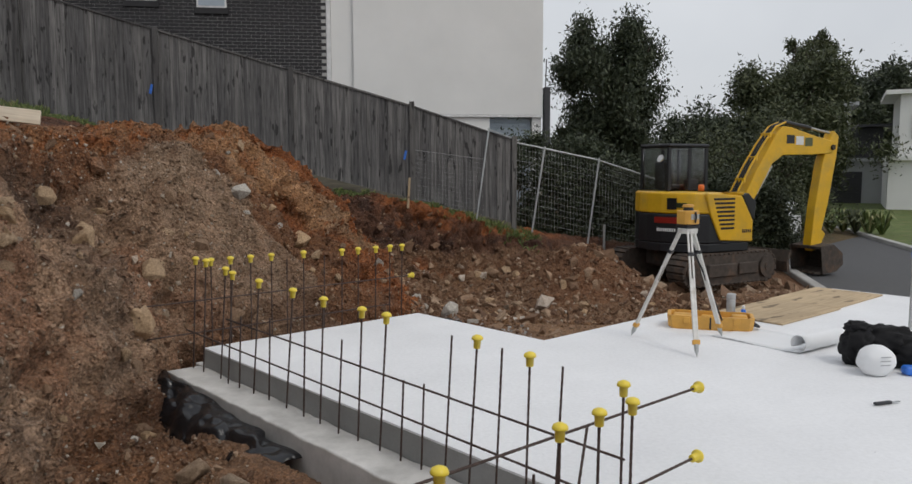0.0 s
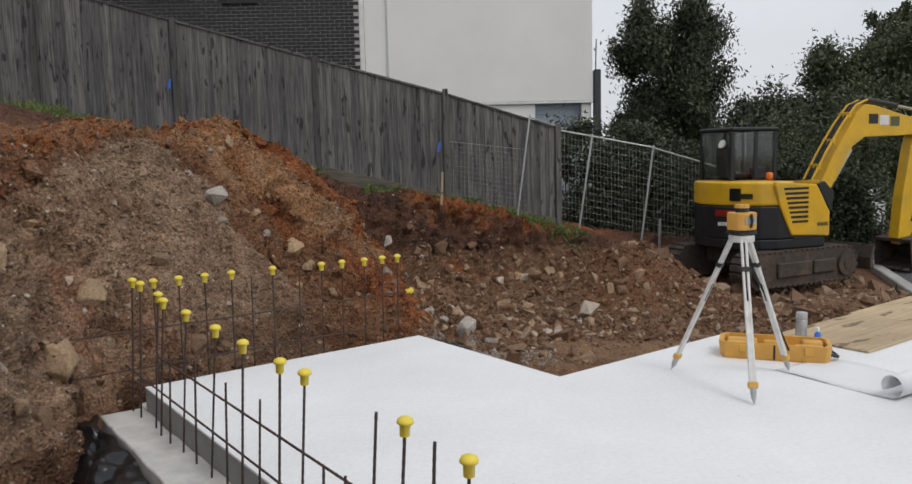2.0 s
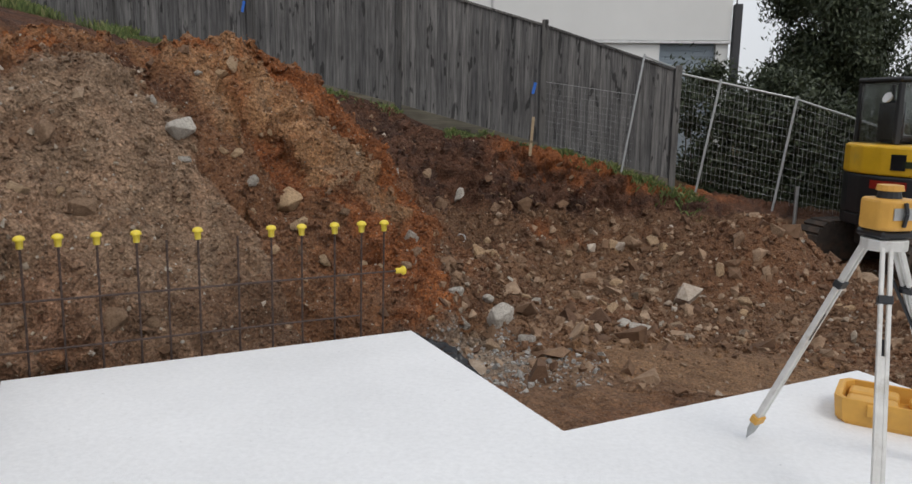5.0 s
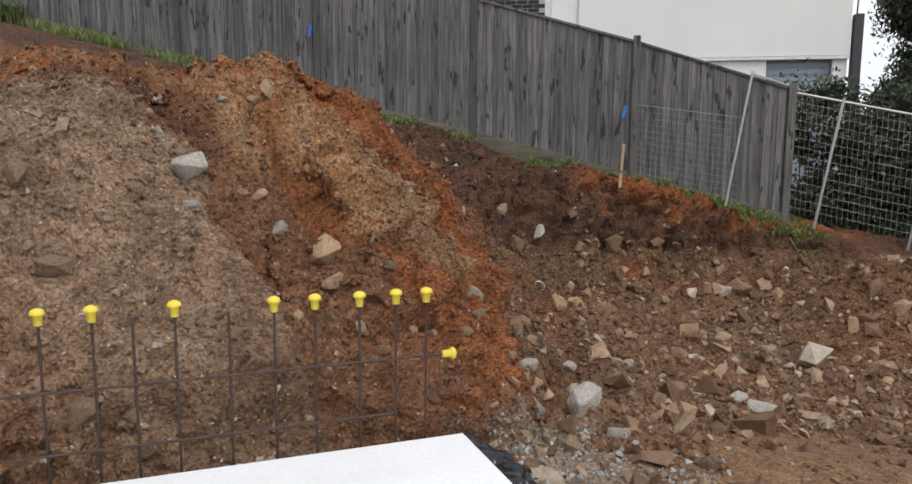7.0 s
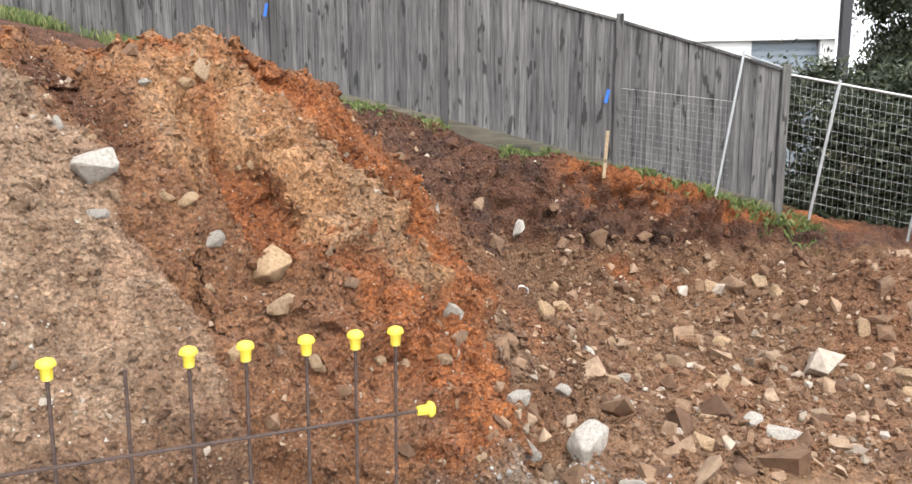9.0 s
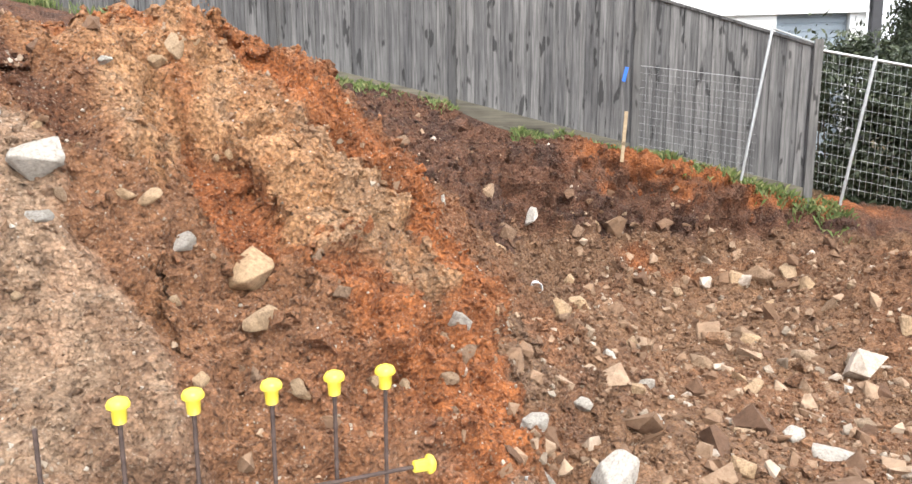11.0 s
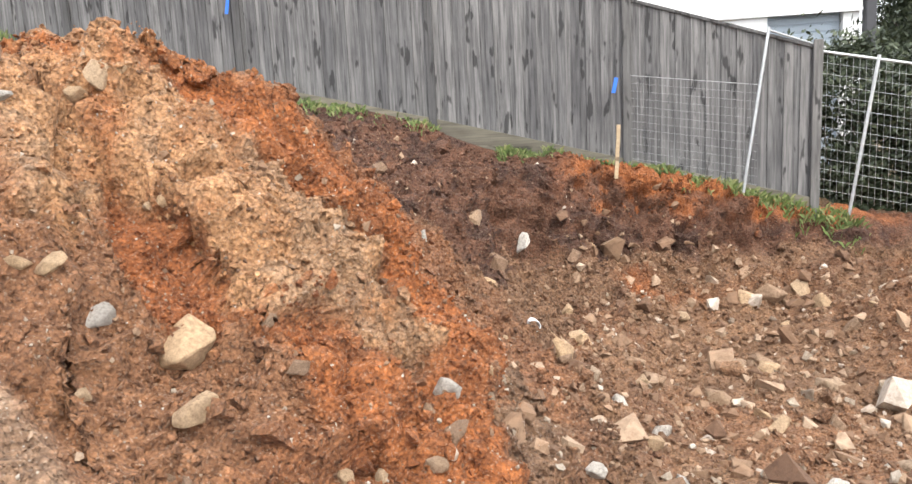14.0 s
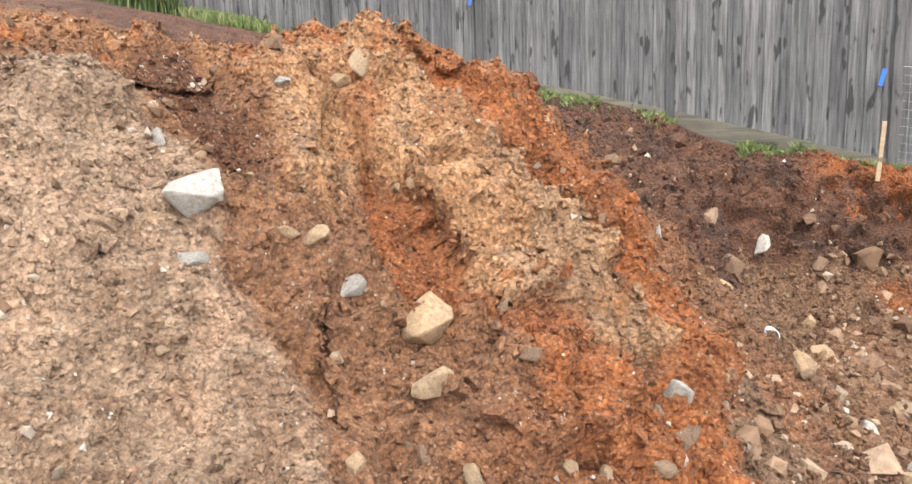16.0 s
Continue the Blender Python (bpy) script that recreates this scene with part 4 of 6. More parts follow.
# ---- brick and render house behind the fence ----
def build_house():
    h = thing("neighbour_house", "two-storey house of dark brick and pale render", "house", kind="structure")
    y = 21.2
    part("wall_render", box(1.3, 6.42, y, y + 9, 3.0, 9.5), RENDER, h, "pale grey rendered upper wall")
    part("wall_lower", box(0.64, 4.96, y + 0.06, y + 9, -0.4, 2.996), RENDER, h)
    part("wall_lower", box(6.15, 6.40, y + 0.06, y + 9, -0.4, 2.996), RENDER, h)
    part("wall_return", box(0.72, 1.296, y + 0.10, y + 9, 3.0, 9.5), RENDER, h)
    part("lintel", box(4.964, 6.146, y + 0.062, y + 0.5, 2.95, 2.996), RENDER, h)
    part("drip_line", box(1.3, 6.43, y - 0.015, y + 0.02, 2.93, 2.99, 0.004), TRIM_WHITE, h)
    door = part("roller_door", box(4.97, 6.14, y + 0.25, y + 0.29, -0.4, 2.94), ROLLER, h, "pale blue-grey roller door")
    for k in range(14):
        part("slat", box(4.975, 6.135, y + 0.235, y + 0.2495, 1.1 + k * 0.13, 1.205 + k * 0.13, 0.012), ROLLER, door)
    part("downpipe", box(6.46, 6.62, y - 0.08, y + 0.16, -0.4, 3.75, 0.01), DARK_DOOR, h, "dark square downpipe")
    part("mast", tube((6.5, y, 3.7), (6.52, y, 4.5), 0.015), DARK_DOOR, h)
    part("corner_trim", box(0.60, 0.715, y - 0.02, y + 0.1, 2.2, 9.5, 0.01), TRIM_WHITE, h, "white corner trim")
    core = box(-16, 0.60, y + 0.010, y + 9, 0.5, 9.5)
    part("brick_core", core, MORTAR, h, "pale mortar joints")
    for wx0, wx1, z0 in ((-4.42, -3.64, 5.80), (-2.67, -1.92, 5.66)):
        win = part("window", box(wx0, wx1, y - 0.012, y + 0.04, z0, z0 + 1.2, 0.01), TRIM_WHITE, h, "white framed window")
        part("pane", box(wx0 + 0.05, wx1 - 0.05, y - 0.02, y - 0.0125, z0 + 0.05, z0 + 1.15), ROLLER, win)
        part("sill", box(wx0 - 0.05, wx1 + 0.05, y - 0.05, y - 0.0125, z0 - 0.16, z0 - 0.004, 0.008), BRICK, win, "dark brick sill")
    part("downpipe", box(-6.05, -5.93, y - 0.1, y - 0.001, 3.0, 9.4, 0.01), TRIM_WHITE, h, "white downpipe")
    part("roof", box(-16.5, 6.9, y - 0.5, y + 9.5, 9.5, 9.7), TRIM_WHITE, h)
    # bricks: single parts where they show nearest, the rest joined
    L, H, G, zb = 0.230, 0.076, 0.010, 3.2
    one = mesh_of("brick", box(0, L, 0, 0.06, 0, H, 0.004), BRICK)
    verts, faces, count = [], [], 0
    for r in range(int((8.0 - zb) / (H + G))):
        z = zb + r * (H + G)
        x = 0.595 - L - (0.12 if r % 2 else 0.0)
        while x > -13.0:
            hidden = z + H < float(fence_top(np.array(x))) - 0.2
            if not hidden:
                if count < 300 and x > -3.2 and z < 5.7:
                    ob = new("brick", one)
                    ob.parent = h
                    ob.location = (x, y, z)
                    count += 1
                else:
                    k = len(verts)
                    verts += [(x, y, z), (x + L, y, z), (x + L, y, z + H), (x, y, z + H), (x, y + 0.06, z), (x + L, y + 0.06, z), (x + L, y + 0.06, z + H), (x, y + 0.06, z + H)]
                    faces += [(k, k + 1, k + 2, k + 3), (k + 3, k + 2, k + 6, k + 7), (k + 1, k + 5, k + 6, k + 2), (k + 4, k, k + 3, k + 7), (k + 4, k + 5, k + 1, k)]
            x -= L + G
    ob = new("brickwork", raw_mesh("brickwork", verts, faces, BRICK))
    ob.parent = h
    tagged(ob, "dark charcoal brickwork", kind="stuff")
    return h


build_house()


# ---- trees, hedge, grass ----
def leaf_cloud(centres, n, leaf, seed, material, droop=0.0):
    """Many small leaf blades scattered round clump centres."""
    rng = np.random.RandomState(seed)
    verts, faces = np.zeros((n * 4, 3)), []
    c = np.array(centres)
    pick = rng.randint(0, len(c), n)
    pos = c[pick, :3] + rng.normal(0, 1, (n, 3)) * c[pick, 3:4] * np.array([0.55, 0.55, 0.5])
    pos[:, 2] -= droop * np.abs(rng.normal(0, 1, n))
    a = rng.normal(0, 1, (n, 3))
    a[:, 2] -= droop * 2.5
    a /= np.linalg.norm(a, axis=1, keepdims=True)
    b = np.cross(a, rng.normal(0, 1, (n, 3)))
    b /= np.linalg.norm(b, axis=1, keepdims=True)
    ln = leaf * rng.uniform(0.6, 1.5, (n, 1))
    w = ln * 0.36
    verts[0::4], verts[1::4], verts[2::4], verts[3::4] = pos - a * ln, pos + b * w, pos + a * ln, pos - b * w
    me = bpy.data.meshes.new("crown")
    me.vertices.add(n * 4)
    me.vertices.foreach_set("co", verts.ravel().astype(np.float32))
    me.loops.add(n * 4)
    me.loops.foreach_set("vertex_index", np.arange(n * 4, dtype=np.int32))
    me.polygons.add(n)
    me.polygons.foreach_set("loop_start", np.arange(0, n * 4, 4, dtype=np.int32))
    me.update(calc_edges=True)
    me.materials.append(material)
    return me


def tree(name, x, y, z, height, spread, seed, material, leaves, leaf, droop, label, lean=0.0, low=0.2):
    rnd = random.Random(seed)
    t = thing(name, label, "tree", "trees beyond the site", at=Matrix.Translation((x, y, z)))
    part("trunk", tube((0, 0, -0.5), (lean * height * 0.5, 0, height * 0.55), height * 0.022, height * 0.012, 9), BARK, t)
    limbs, centres = bmesh.new(), []
    for i in range(38):
        k = rnd.uniform(low, 1.0)
        a = rnd.uniform(0, 2 * math.pi)
        r = spread * rnd.uniform(0.35, 1.0) * math.sin(math.pi * min(1, 0.25 + 0.72 * (1 - k))) ** 0.8
        tip = Vector((r * math.cos(a) + lean * height * k, r * math.sin(a), height * k))
        root = Vector((lean * height * 0.5 * k, 0, height * 0.55 * min(k, 0.9)))
        limbs = tube(root, tip, height * 0.008, height * 0.003, 5, limbs)
        for _ in range(6):
            q = root.lerp(tip, rnd.uniform(0.55, 1.08))
            s = spread * rnd.uniform(0.11, 0.26)
            centres.append((q.x + rnd.gauss(0, s * 0.6), q.y + rnd.gauss(0, s * 0.6), q.z + rnd.gauss(0, s * 0.5), s))
    part("limbs", limbs, BARK, t)
    part("crown", leaf_cloud(centres, int(leaves * 2.6), leaf * 0.68, seed, material, droop), material, t)
    return t


def far(px_bearing, dist):
    """A place by its bearing east of north from the site's corner, in degrees, and its distance."""
    a = radians(px_bearing)
    return 1.4 + dist * math.sin(a), 0.3 + dist * math.cos(a)


for name, bearing, dist, z, hgt, spr, seed, m, nl, lf, dr, lab, lean, low in (
    ("pepper_tree", 18.3, 40, -1.5, 10.4, 3.0, 5, LEAF_DARK, 42000, 0.15, 0.4, "dark weeping tree with drooping foliage", 0.0, 0.12),
    ("gum_tree", 30.0, 52, -1.5, 9.6, 4.3, 8, LEAF_MID, 42000, 0.18, 0.2, "broad olive-green gum tree", 0.02, 0.1),
    ("gum_tree", 31.3, 62, -1.5, 12.8, 2.0, 9, LEAF_MID, 10000, 0.22, 0.2, "tall thin olive-green gum tree", 0.0, 0.45),
    ("gum_tree", 25.0, 50, -1.5, 6.0, 4.6, 12, LEAF_DARK, 24000, 0.2, 0.2, "dark green tree behind the excavator", 0.0, 0.05),
    ("gum_tree", 34.3, 75, -1.5, 11.5, 5.0, 13, LEAF_DARK, 24000, 0.28, 0.1, "dark green distant tree", 0.0, 0.1),
    ("gum_tree", 37.8, 85, -1.5, 11.5, 6.5, 15, LEAF_DARK, 24000, 0.3, 0.1, "dark green distant tree", 0.0, 0.1),
    ("gum_tree", 28.8, 30, -1.5, 4.6, 2.6, 18, LEAF_MID, 9000, 0.1, 0.1, "low green shrub behind the excavator", 0.0, 0.05),
):
    tx, ty = far(bearing, dist)
    tree(name, tx, ty, z, hgt, spr, seed, m, nl, lf, dr, lab, lean, low)


def hedge():
    rnd = random.Random(3)
    t = thing("hedge", "dense dark green hedge behind the wire fence", "hedge")
    c = []
    for i in range(240):
        x = rnd.uniform(5.2, 12.5)
        topz = 2.35 - 0.22 * (x - 5.2)
        c.append((x, rnd.uniform(18.7, 19.9), rnd.uniform(-0.6, topz), rnd.uniform(0.25, 0.5)))
    part("foliage", leaf_cloud(c, 120000, 0.055, 31, LEAF_DARK, 0.0), LEAF_DARK, t)
    for i in range(30):
        x = 5.4 + i * 0.23
        part("stem", tube((x, 19.3, -0.8), (x + rnd.uniform(-0.3, 0.3), 19.2, 1.2), 0.02, 0.01, 5), BARK, t)


hedge()


def grass_strip():
    rng = np.random.RandomState(5)
    verts, faces = [], []
    xs = rng.uniform(-11.0, 5.4, 9000)
    ys = FENCE_Y - 0.06 - np.abs(rng.normal(0, 1, 9000)) * np.where(xs > 0, 0.13, 0.25)
    zs = surface(xs, ys)[0][2]
    for x, y, z in zip(xs.tolist(), ys.tolist(), zs.tolist()):
        dens = 0.5 + 0.5 * math.sin(x * 2.3) + (0.2 if 2.0 < x < 5.3 else 0)
        if rng.rand() > dens or (0.0 < x < 0.9):
            continue
        for b in range(3):
            a, h, l = rng.uniform(0, 6.28), rng.uniform(0.03, 0.11) * (1 if x > -5 else 2.2), rng.uniform(0.02, 0.12)
            w = 0.004
            k = len(verts)
            ox, oy = x + rng.normal(0, 0.03), y + rng.normal(0, 0.03)
            ca, sa = math.cos(a), math.sin(a)
            verts += [(ox - sa * w, oy + ca * w, z - 0.04), (ox + sa * w, oy - ca * w, z - 0.04), (ox + ca * l * 0.4 + sa * w * 0.6, oy + sa * l * 0.4 - ca * w * 0.6, z + h * 0.7), (ox + ca * l, oy + sa * l, z + h)]
            faces += [(k, k + 1, k + 2), (k, k + 2, k + 3)]
    return tagged(new("grass", raw_mesh("grass", verts, faces, GRASS)), "ragged green grass along the foot of the fence", "grass", kind="stuff")


grass_strip()


def flax(x, y, size, seed):
    rnd = random.Random(seed)
    s = thing("grass_clump", "tall green clump of long grass by the fence", "grass clump", "grass clumps by the fence", at=pose(x, y, ground_z(x, y) - 0.05))
    verts, faces = [], []
    for k in range(260):
        a, l, hgt = rnd.uniform(0, 6.28), rnd.uniform(0.1, 0.6) * size, rnd.uniform(0.35, 1.0) * size
        c, d, w = math.cos(a), math.sin(a), 0.009
        ox, oy = rnd.gauss(0, 0.22 * size), rnd.gauss(0, 0.15 * size)
        n = len(verts)
        verts += [(ox - d * w, oy + c * w, 0), (ox + d * w, oy - c * w, 0), (ox + c * l * 0.5 + d * w, oy + d * l * 0.5 - c * w, hgt), (ox + c * l * 0.5 - d * w, oy + d * l * 0.5 + c * w, hgt), (ox + c * l, oy + d * l, hgt * 0.85)]
        faces += [(n, n + 1, n + 2, n + 3), (n + 3, n + 2, n + 4)]
    part("foliage", raw_mesh("foliage", verts, faces, LAWN_BLADE), LAWN_BLADE, s)


LAWN_BLADE = leaf_material("long_grass", [(0.0, (0.03, 0.055, 0.015)), (0.7, (0.08, 0.13, 0.035)), (1.0, (0.2, 0.22, 0.09))])
for k in range(6):
    flax(-10.6 + 0.38 * k, 16.85 + 0.12 * (k % 3), 0.6 - 0.03 * k, 40 + k)
for name_x, z in ((2.41, 1.84), (-2.93, 3.22)):
    solid("ribbon", box(-0.02, 0.03, -0.012, 0.0, -0.1, 0.1, 0.003), BLUE, "blue survey ribbon tied at the fence", "ribbon", "survey ribbons", at=pose(name_x, FENCE_Y - 0.085, z, 0, 12, 0))


# ---- excavator ----
def build_excavator():
    ex = thing("excavator", "yellow and black tracked excavator parked on the spoil", "excavator", at=pose(8.58, 16.29, -0.855, 0, 0, 19) @ Matrix.Scale(0.96, 4))
    und = Matrix.Rotation(radians(4), 4, "Z")
    for side in (-0.93, 0.93):
        out = []
        for i in range(13):
            a = math.pi / 2 + math.pi * i / 12
            out.append((-1.12 + 0.31 * math.cos(a), 0.33 + 0.31 * math.sin(a)))
        for i in range(13):
            a = -math.pi / 2 + math.pi * i / 12
            out.append((1.12 + 0.31 * math.cos(a), 0.33 + 0.31 * math.sin(a)))
        belt = prism(out, side - 0.225, side + 0.225)
        belt.transform(und)
        tr = part("track", belt, EX_STEEL, ex, "muddy steel-shod crawler track")
        pts = []
        n = 46
        per = 2 * 2.24 + 2 * math.pi * 0.33
        for i in range(n):
            s = per * i / n
            if s < 2.24:
                x, z, ang = -1.12 + s, 0.02, 0
            elif s < 2.24 + math.pi * 0.33:
                a = (s - 2.24) / 0.33
                x, z, ang = 1.12 + 0.33 * math.sin(a), 0.33 - 0.33 * math.cos(a), -a
            elif s < 4.48 + math.pi * 0.33:
                x, z, ang = 1.12 - (s - 2.24 - math.pi * 0.33), 0.66, math.pi
            else:
                a = (s - 4.48 - math.pi * 0.33) / 0.33
                x, z, ang = -1.12 - 0.33 * math.sin(a), 0.33 + 0.33 * math.cos(a), math.pi - a
            pts.append((x, z, ang))
        shoe = mesh_of("shoe", box(-0.055, 0.055, -0.235, 0.235, -0.025, 0.02, 0.008), EX_STEEL)
        for x, z, ang in pts:
            ob = new("shoe", shoe)
            ob.parent = tr
            ob.matrix_basis = und @ pose(x, side, z, 0, math.degrees(ang), 0)
        near = side - 0.25 if side < 0 else side + 0.25
        fr = box(-0.75, 0.15, near - 0.03, near + 0.03, 0.18, 0.46, 0.02, None)
        fr = box(0.2, 0.8, near - 0.03, near + 0.03, 0.2, 0.46, 0.02, fr)
        fr.transform(und)
        part("track_frame", fr, EX_STEEL, tr, "muddy track frame side")
        for x in (-1.12, 1.12):
            w = tube((x, near - 0.03, 0.33), (x, near + 0.03, 0.33), 0.24, None, 18)
            w = tube((x, near - 0.045, 0.33), (x, near + 0.045, 0.33), 0.1, None, 12, w)
            w.transform(und)
            part("sprocket", w, EX_STEEL, tr)
    car = box(-0.75, 0.75, -0.7, 0.7, 0.28, 0.7, 0.06)
    car.transform(und)
    part("carriage", car, EX_STEEL, ex)
    part("slew_ring", tube((0, 0, 0.68), (0, 0, 0.86), 0.48, None, 24), EX_STEEL, ex)

    def rounded(x_front, r, n=14):
        o = [(x_front, -1.06), (x_front, 1.06)]
        for i in range(n + 1):
            a = math.radians(62 + (298 - 62) * i / n)
            o.append((r * math.cos(a) * 1.0 - 0.05, r * math.sin(a) * 1.0 if abs(r * math.sin(a)) < 1.06 else math.copysign(1.06, math.sin(a))))
        return o
    part("deck", plan_prism(rounded(0.66, 1.2), 0.70, 0.885, 0.02), EX_BLACK, ex, "black lower body")
    part("counterweight", plan_prism(rounded(-0.12, 1.21), 0.889, 1.52, 0.03), EX_BLACK, ex, "glossy black counterweight")
    part("hood_rear", plan_prism(rounded(-0.10, 1.22), 1.524, 1.98, 0.04), EX_YELLOW, ex, "yellow rear engine hood")
    side = prism([(-0.62, 1.9), (-0.5, 1.52), (-0.2, 0.95), (0.74, 0.89), (0.74, 1.36), (0.40, 1.9), (-0.60, 1.98)], -1.10, -0.25, 0.03)
    hood = part("hood_side", side, EX_YELLOW, ex, "yellow side hood with louvres")
    for k in range(8):
        z = 1.84 - k * 0.09
        part("louvre", box(-0.42 + k * 0.03, 0.18, -1.112, -1.085, z - 0.022, z + 0.022, 0.006), EX_BLACK, hood)
    part("front_guard", prism([(0.41, 1.91), (0.75, 1.37), (0.80, 1.37), (0.84, 1.75), (0.6, 1.96)], -1.085, -0.15, 0.02), EX_BLACK, ex, "black front guard")
    part("tread", box(0.1, 0.98, -0.2, 1.0, 0.889, 1.16, 0.02), EX_BLACK, ex)
    for k in range(5):
        part("decal", box(0.42 + k * 0.055, 0.455 + k * 0.055, -1.106, -1.098, 1.10, 1.17), EX_STEEL, ex, "dark unreadable marking")
    for a, z0, z1, m, lab, w in ((203, 1.32, 1.45, EX_RED, "red maker plate", 13), (209, 1.62, 1.86, EX_BLACK, "round dark logo decal", 5), (218, 1.66, 1.76, LEAF_MID, "green logo decal", 6)):
        bm = bmesh.new()
        ring = []
        for i in range(9):
            t = math.radians(a - w + 2 * w * i / 8)
            ring.append([(1.235 * math.cos(t) - 0.05, max(-1.07, 1.235 * math.sin(t)), z) for z in (z0, z1)])
        vs = [[bm.verts.new(p) for p in r] for r in ring]
        for p, q in zip(vs[:-1], vs[1:]):
            bm.faces.new((p[0], q[0], q[1], p[1]))
        r = bmesh.ops.solidify(bm, geom=bm.faces[:], thickness=0.008)
        part("decal", bm, m, ex, lab)
    for i in range(9):
        t = math.radians(194 + i * 2.3)
        part("decal", box(-0.012, 0.012, -0.012, 0.012, 0, 0.07), TRIM_WHITE, ex, "white bar of unreadable writing").location = (1.232 * math.cos(t) - 0.05, 1.232 * math.sin(t), 1.14)

    # cab: dark frame posts, glass, roof
    x0, x1, y0, y1 = -0.72, 0.42, -0.02, 0.92
    cab = part("cab", box(x0, x1, y0, y1, 1.16, 1.98, 0.03), EX_BLACK, ex, "black glazed operator cab")
    for px, py in ((x0 + 0.03, y0 + 0.03), (x0 + 0.03, y1 - 0.03), (x1 - 0.03, y0 + 0.03), (x1 - 0.03, y1 - 0.03), (-0.1, y0 + 0.03), (-0.1, y1 - 0.03)):
        part("pillar", box(px - 0.045, px + 0.045, py - 0.035, py + 0.035, 1.984, 2.95, 0.01), EX_BLACK, cab)
    part("roof", box(x0 - 0.03, x1 + 0.04, y0 - 0.03, y1 + 0.03, 2.954, 3.04, 0.03), EX_BLACK, cab, "black cab roof")
    for bx in ((x0 + 0.08, -0.15, y0 + 0.01, y0 + 0.02), (-0.05, x1 - 0.08, y0 + 0.01, y0 + 0.02), (x0 + 0.08, -0.15, y1 - 0.02, y1 - 0.01), (-0.05, x1 - 0.08, y1 - 0.02, y1 - 0.01),
               (x0 + 0.01, x0 + 0.02, y0 + 0.07, y1 - 0.07), (x1 - 0.02, x1 - 0.01, y0 + 0.07, y1 - 0.07)):
        g = part("window_pane", box(*bx, 1.99, 2.945), GLASS_DARK, cab, "tinted cab glass")
        g.visible_shadow = False
    seat = box(-0.4, 0.05, 0.25, 0.75, 1.984, 2.12, 0.04)
    seat = box(-0.48, -0.32, 0.25, 0.75, 2.0, 2.68, 0.05, seat)
    part("seat", seat, EX_BLACK, cab, "dark operator seat")
    part("console", box(-0.1, 0.25, 0.05, 0.2, 1.984, 2.25, 0.03), EX_BLACK, cab)
    part("beacon", lathe([(0.06, 0), (0.07, 0.01), (0.068, 0.12), (0.05, 0.15), (0.01, 0.155)], 14), ORANGE, ex, "orange warning beacon", True).location = (-0.02, -0.3, 1.98)
    part("work_light", tube((x0 - 0.06, 0.2, 2.72), (x0 - 0.02, 0.2, 2.70), 0.09, 0.07, 14), TRIM_WHITE, ex, "round work light")

    # boom, stick and bucket, in the plane of the machine's heading
    post = prism([(0.6, 0.9), (1.25, 0.95), (1.72, 1.25), (1.75, 1.5), (1.4, 1.6), (0.95, 1.75), (0.6, 1.6)], -0.2, 0.2, 0.03)
    part("swing_post", post, EX_BLACK, ex, "dark swing post carrying the boom")
    bo = prism([(1.36, 1.5), (1.62, 1.36), (2.02, 1.95), (2.5, 2.68), (2.88, 2.9), (4.0, 2.92), (4.7, 2.96), (4.86, 3.1), (4.76, 3.28), (4.0, 3.42), (3.15, 3.62), (2.86, 3.64), (2.6, 3.44), (1.9, 2.45)], -0.15, 0.15, 0.02)
    boom = part("boom", bo, EX_YELLOW, ex, "bent yellow boom")
    part("boom_cylinder", tube((1.55, 0, 1.15), (2.1, 0, 1.9), 0.07), EX_BLACK, boom)
    part("boom_cylinder_rod", tube((2.1, 0, 1.9), (2.62, 0, 2.62), 0.04), GALV, boom, "chrome cylinder rod")
    part("stick_cylinder", tube((2.95, 0, 3.76), (4.0, 0, 3.62), 0.06), EX_BLACK, boom)
    part("stick_cylinder_rod", tube((4.0, 0, 3.62), (4.78, 0, 3.5), 0.034), GALV, boom, "chrome cylinder rod")
    for k in (-0.12, -0.05, 0.05, 0.12):
        part("hose", bent([(1.3, k, 1.9), (1.75, k, 2.6), (2.2, k, 3.2), (2.6, k, 3.62), (2.95, k, 3.74)], 0.024, 7), EX_YELLOW if abs(k) > 0.06 else EX_BLACK, boom)
    for k in range(3):
        part("decal", box(2.98 + k * 0.34, 3.26 + k * 0.34, -0.157, -0.1505, 3.2 - k * 0.03, 3.42 - k * 0.03), (EX_BLACK, TRIM_WHITE, LEAF_MID)[k], boom, "plain shape of a company decal")
    for cx, cz in ((1.55, 2.2), (1.95, 2.75), (2.4, 3.34)):
        part("hose_clamp", box(cx - 0.035, cx + 0.035, -0.15, 0.15, cz, cz + 0.12, 0.008), EX_YELLOW, boom)
    part("pivot_pin", tube((1.5, -0.22, 1.5), (1.5, 0.22, 1.5), 0.08, None, 14), EX_STEEL, boom)
    part("pivot_pin", tube((4.72, -0.2, 3.12), (4.72, 0.2, 3.12), 0.07, None, 14), EX_STEEL, boom)
    st = prism([(4.78, 3.56), (4.98, 3.42), (4.92, 2.9), (4.66, 1.6), (4.34, 0.5), (4.06, 0.5), (4.16, 1.5), (4.38, 2.7), (4.52, 3.1)], -0.13, 0.13, 0.015)
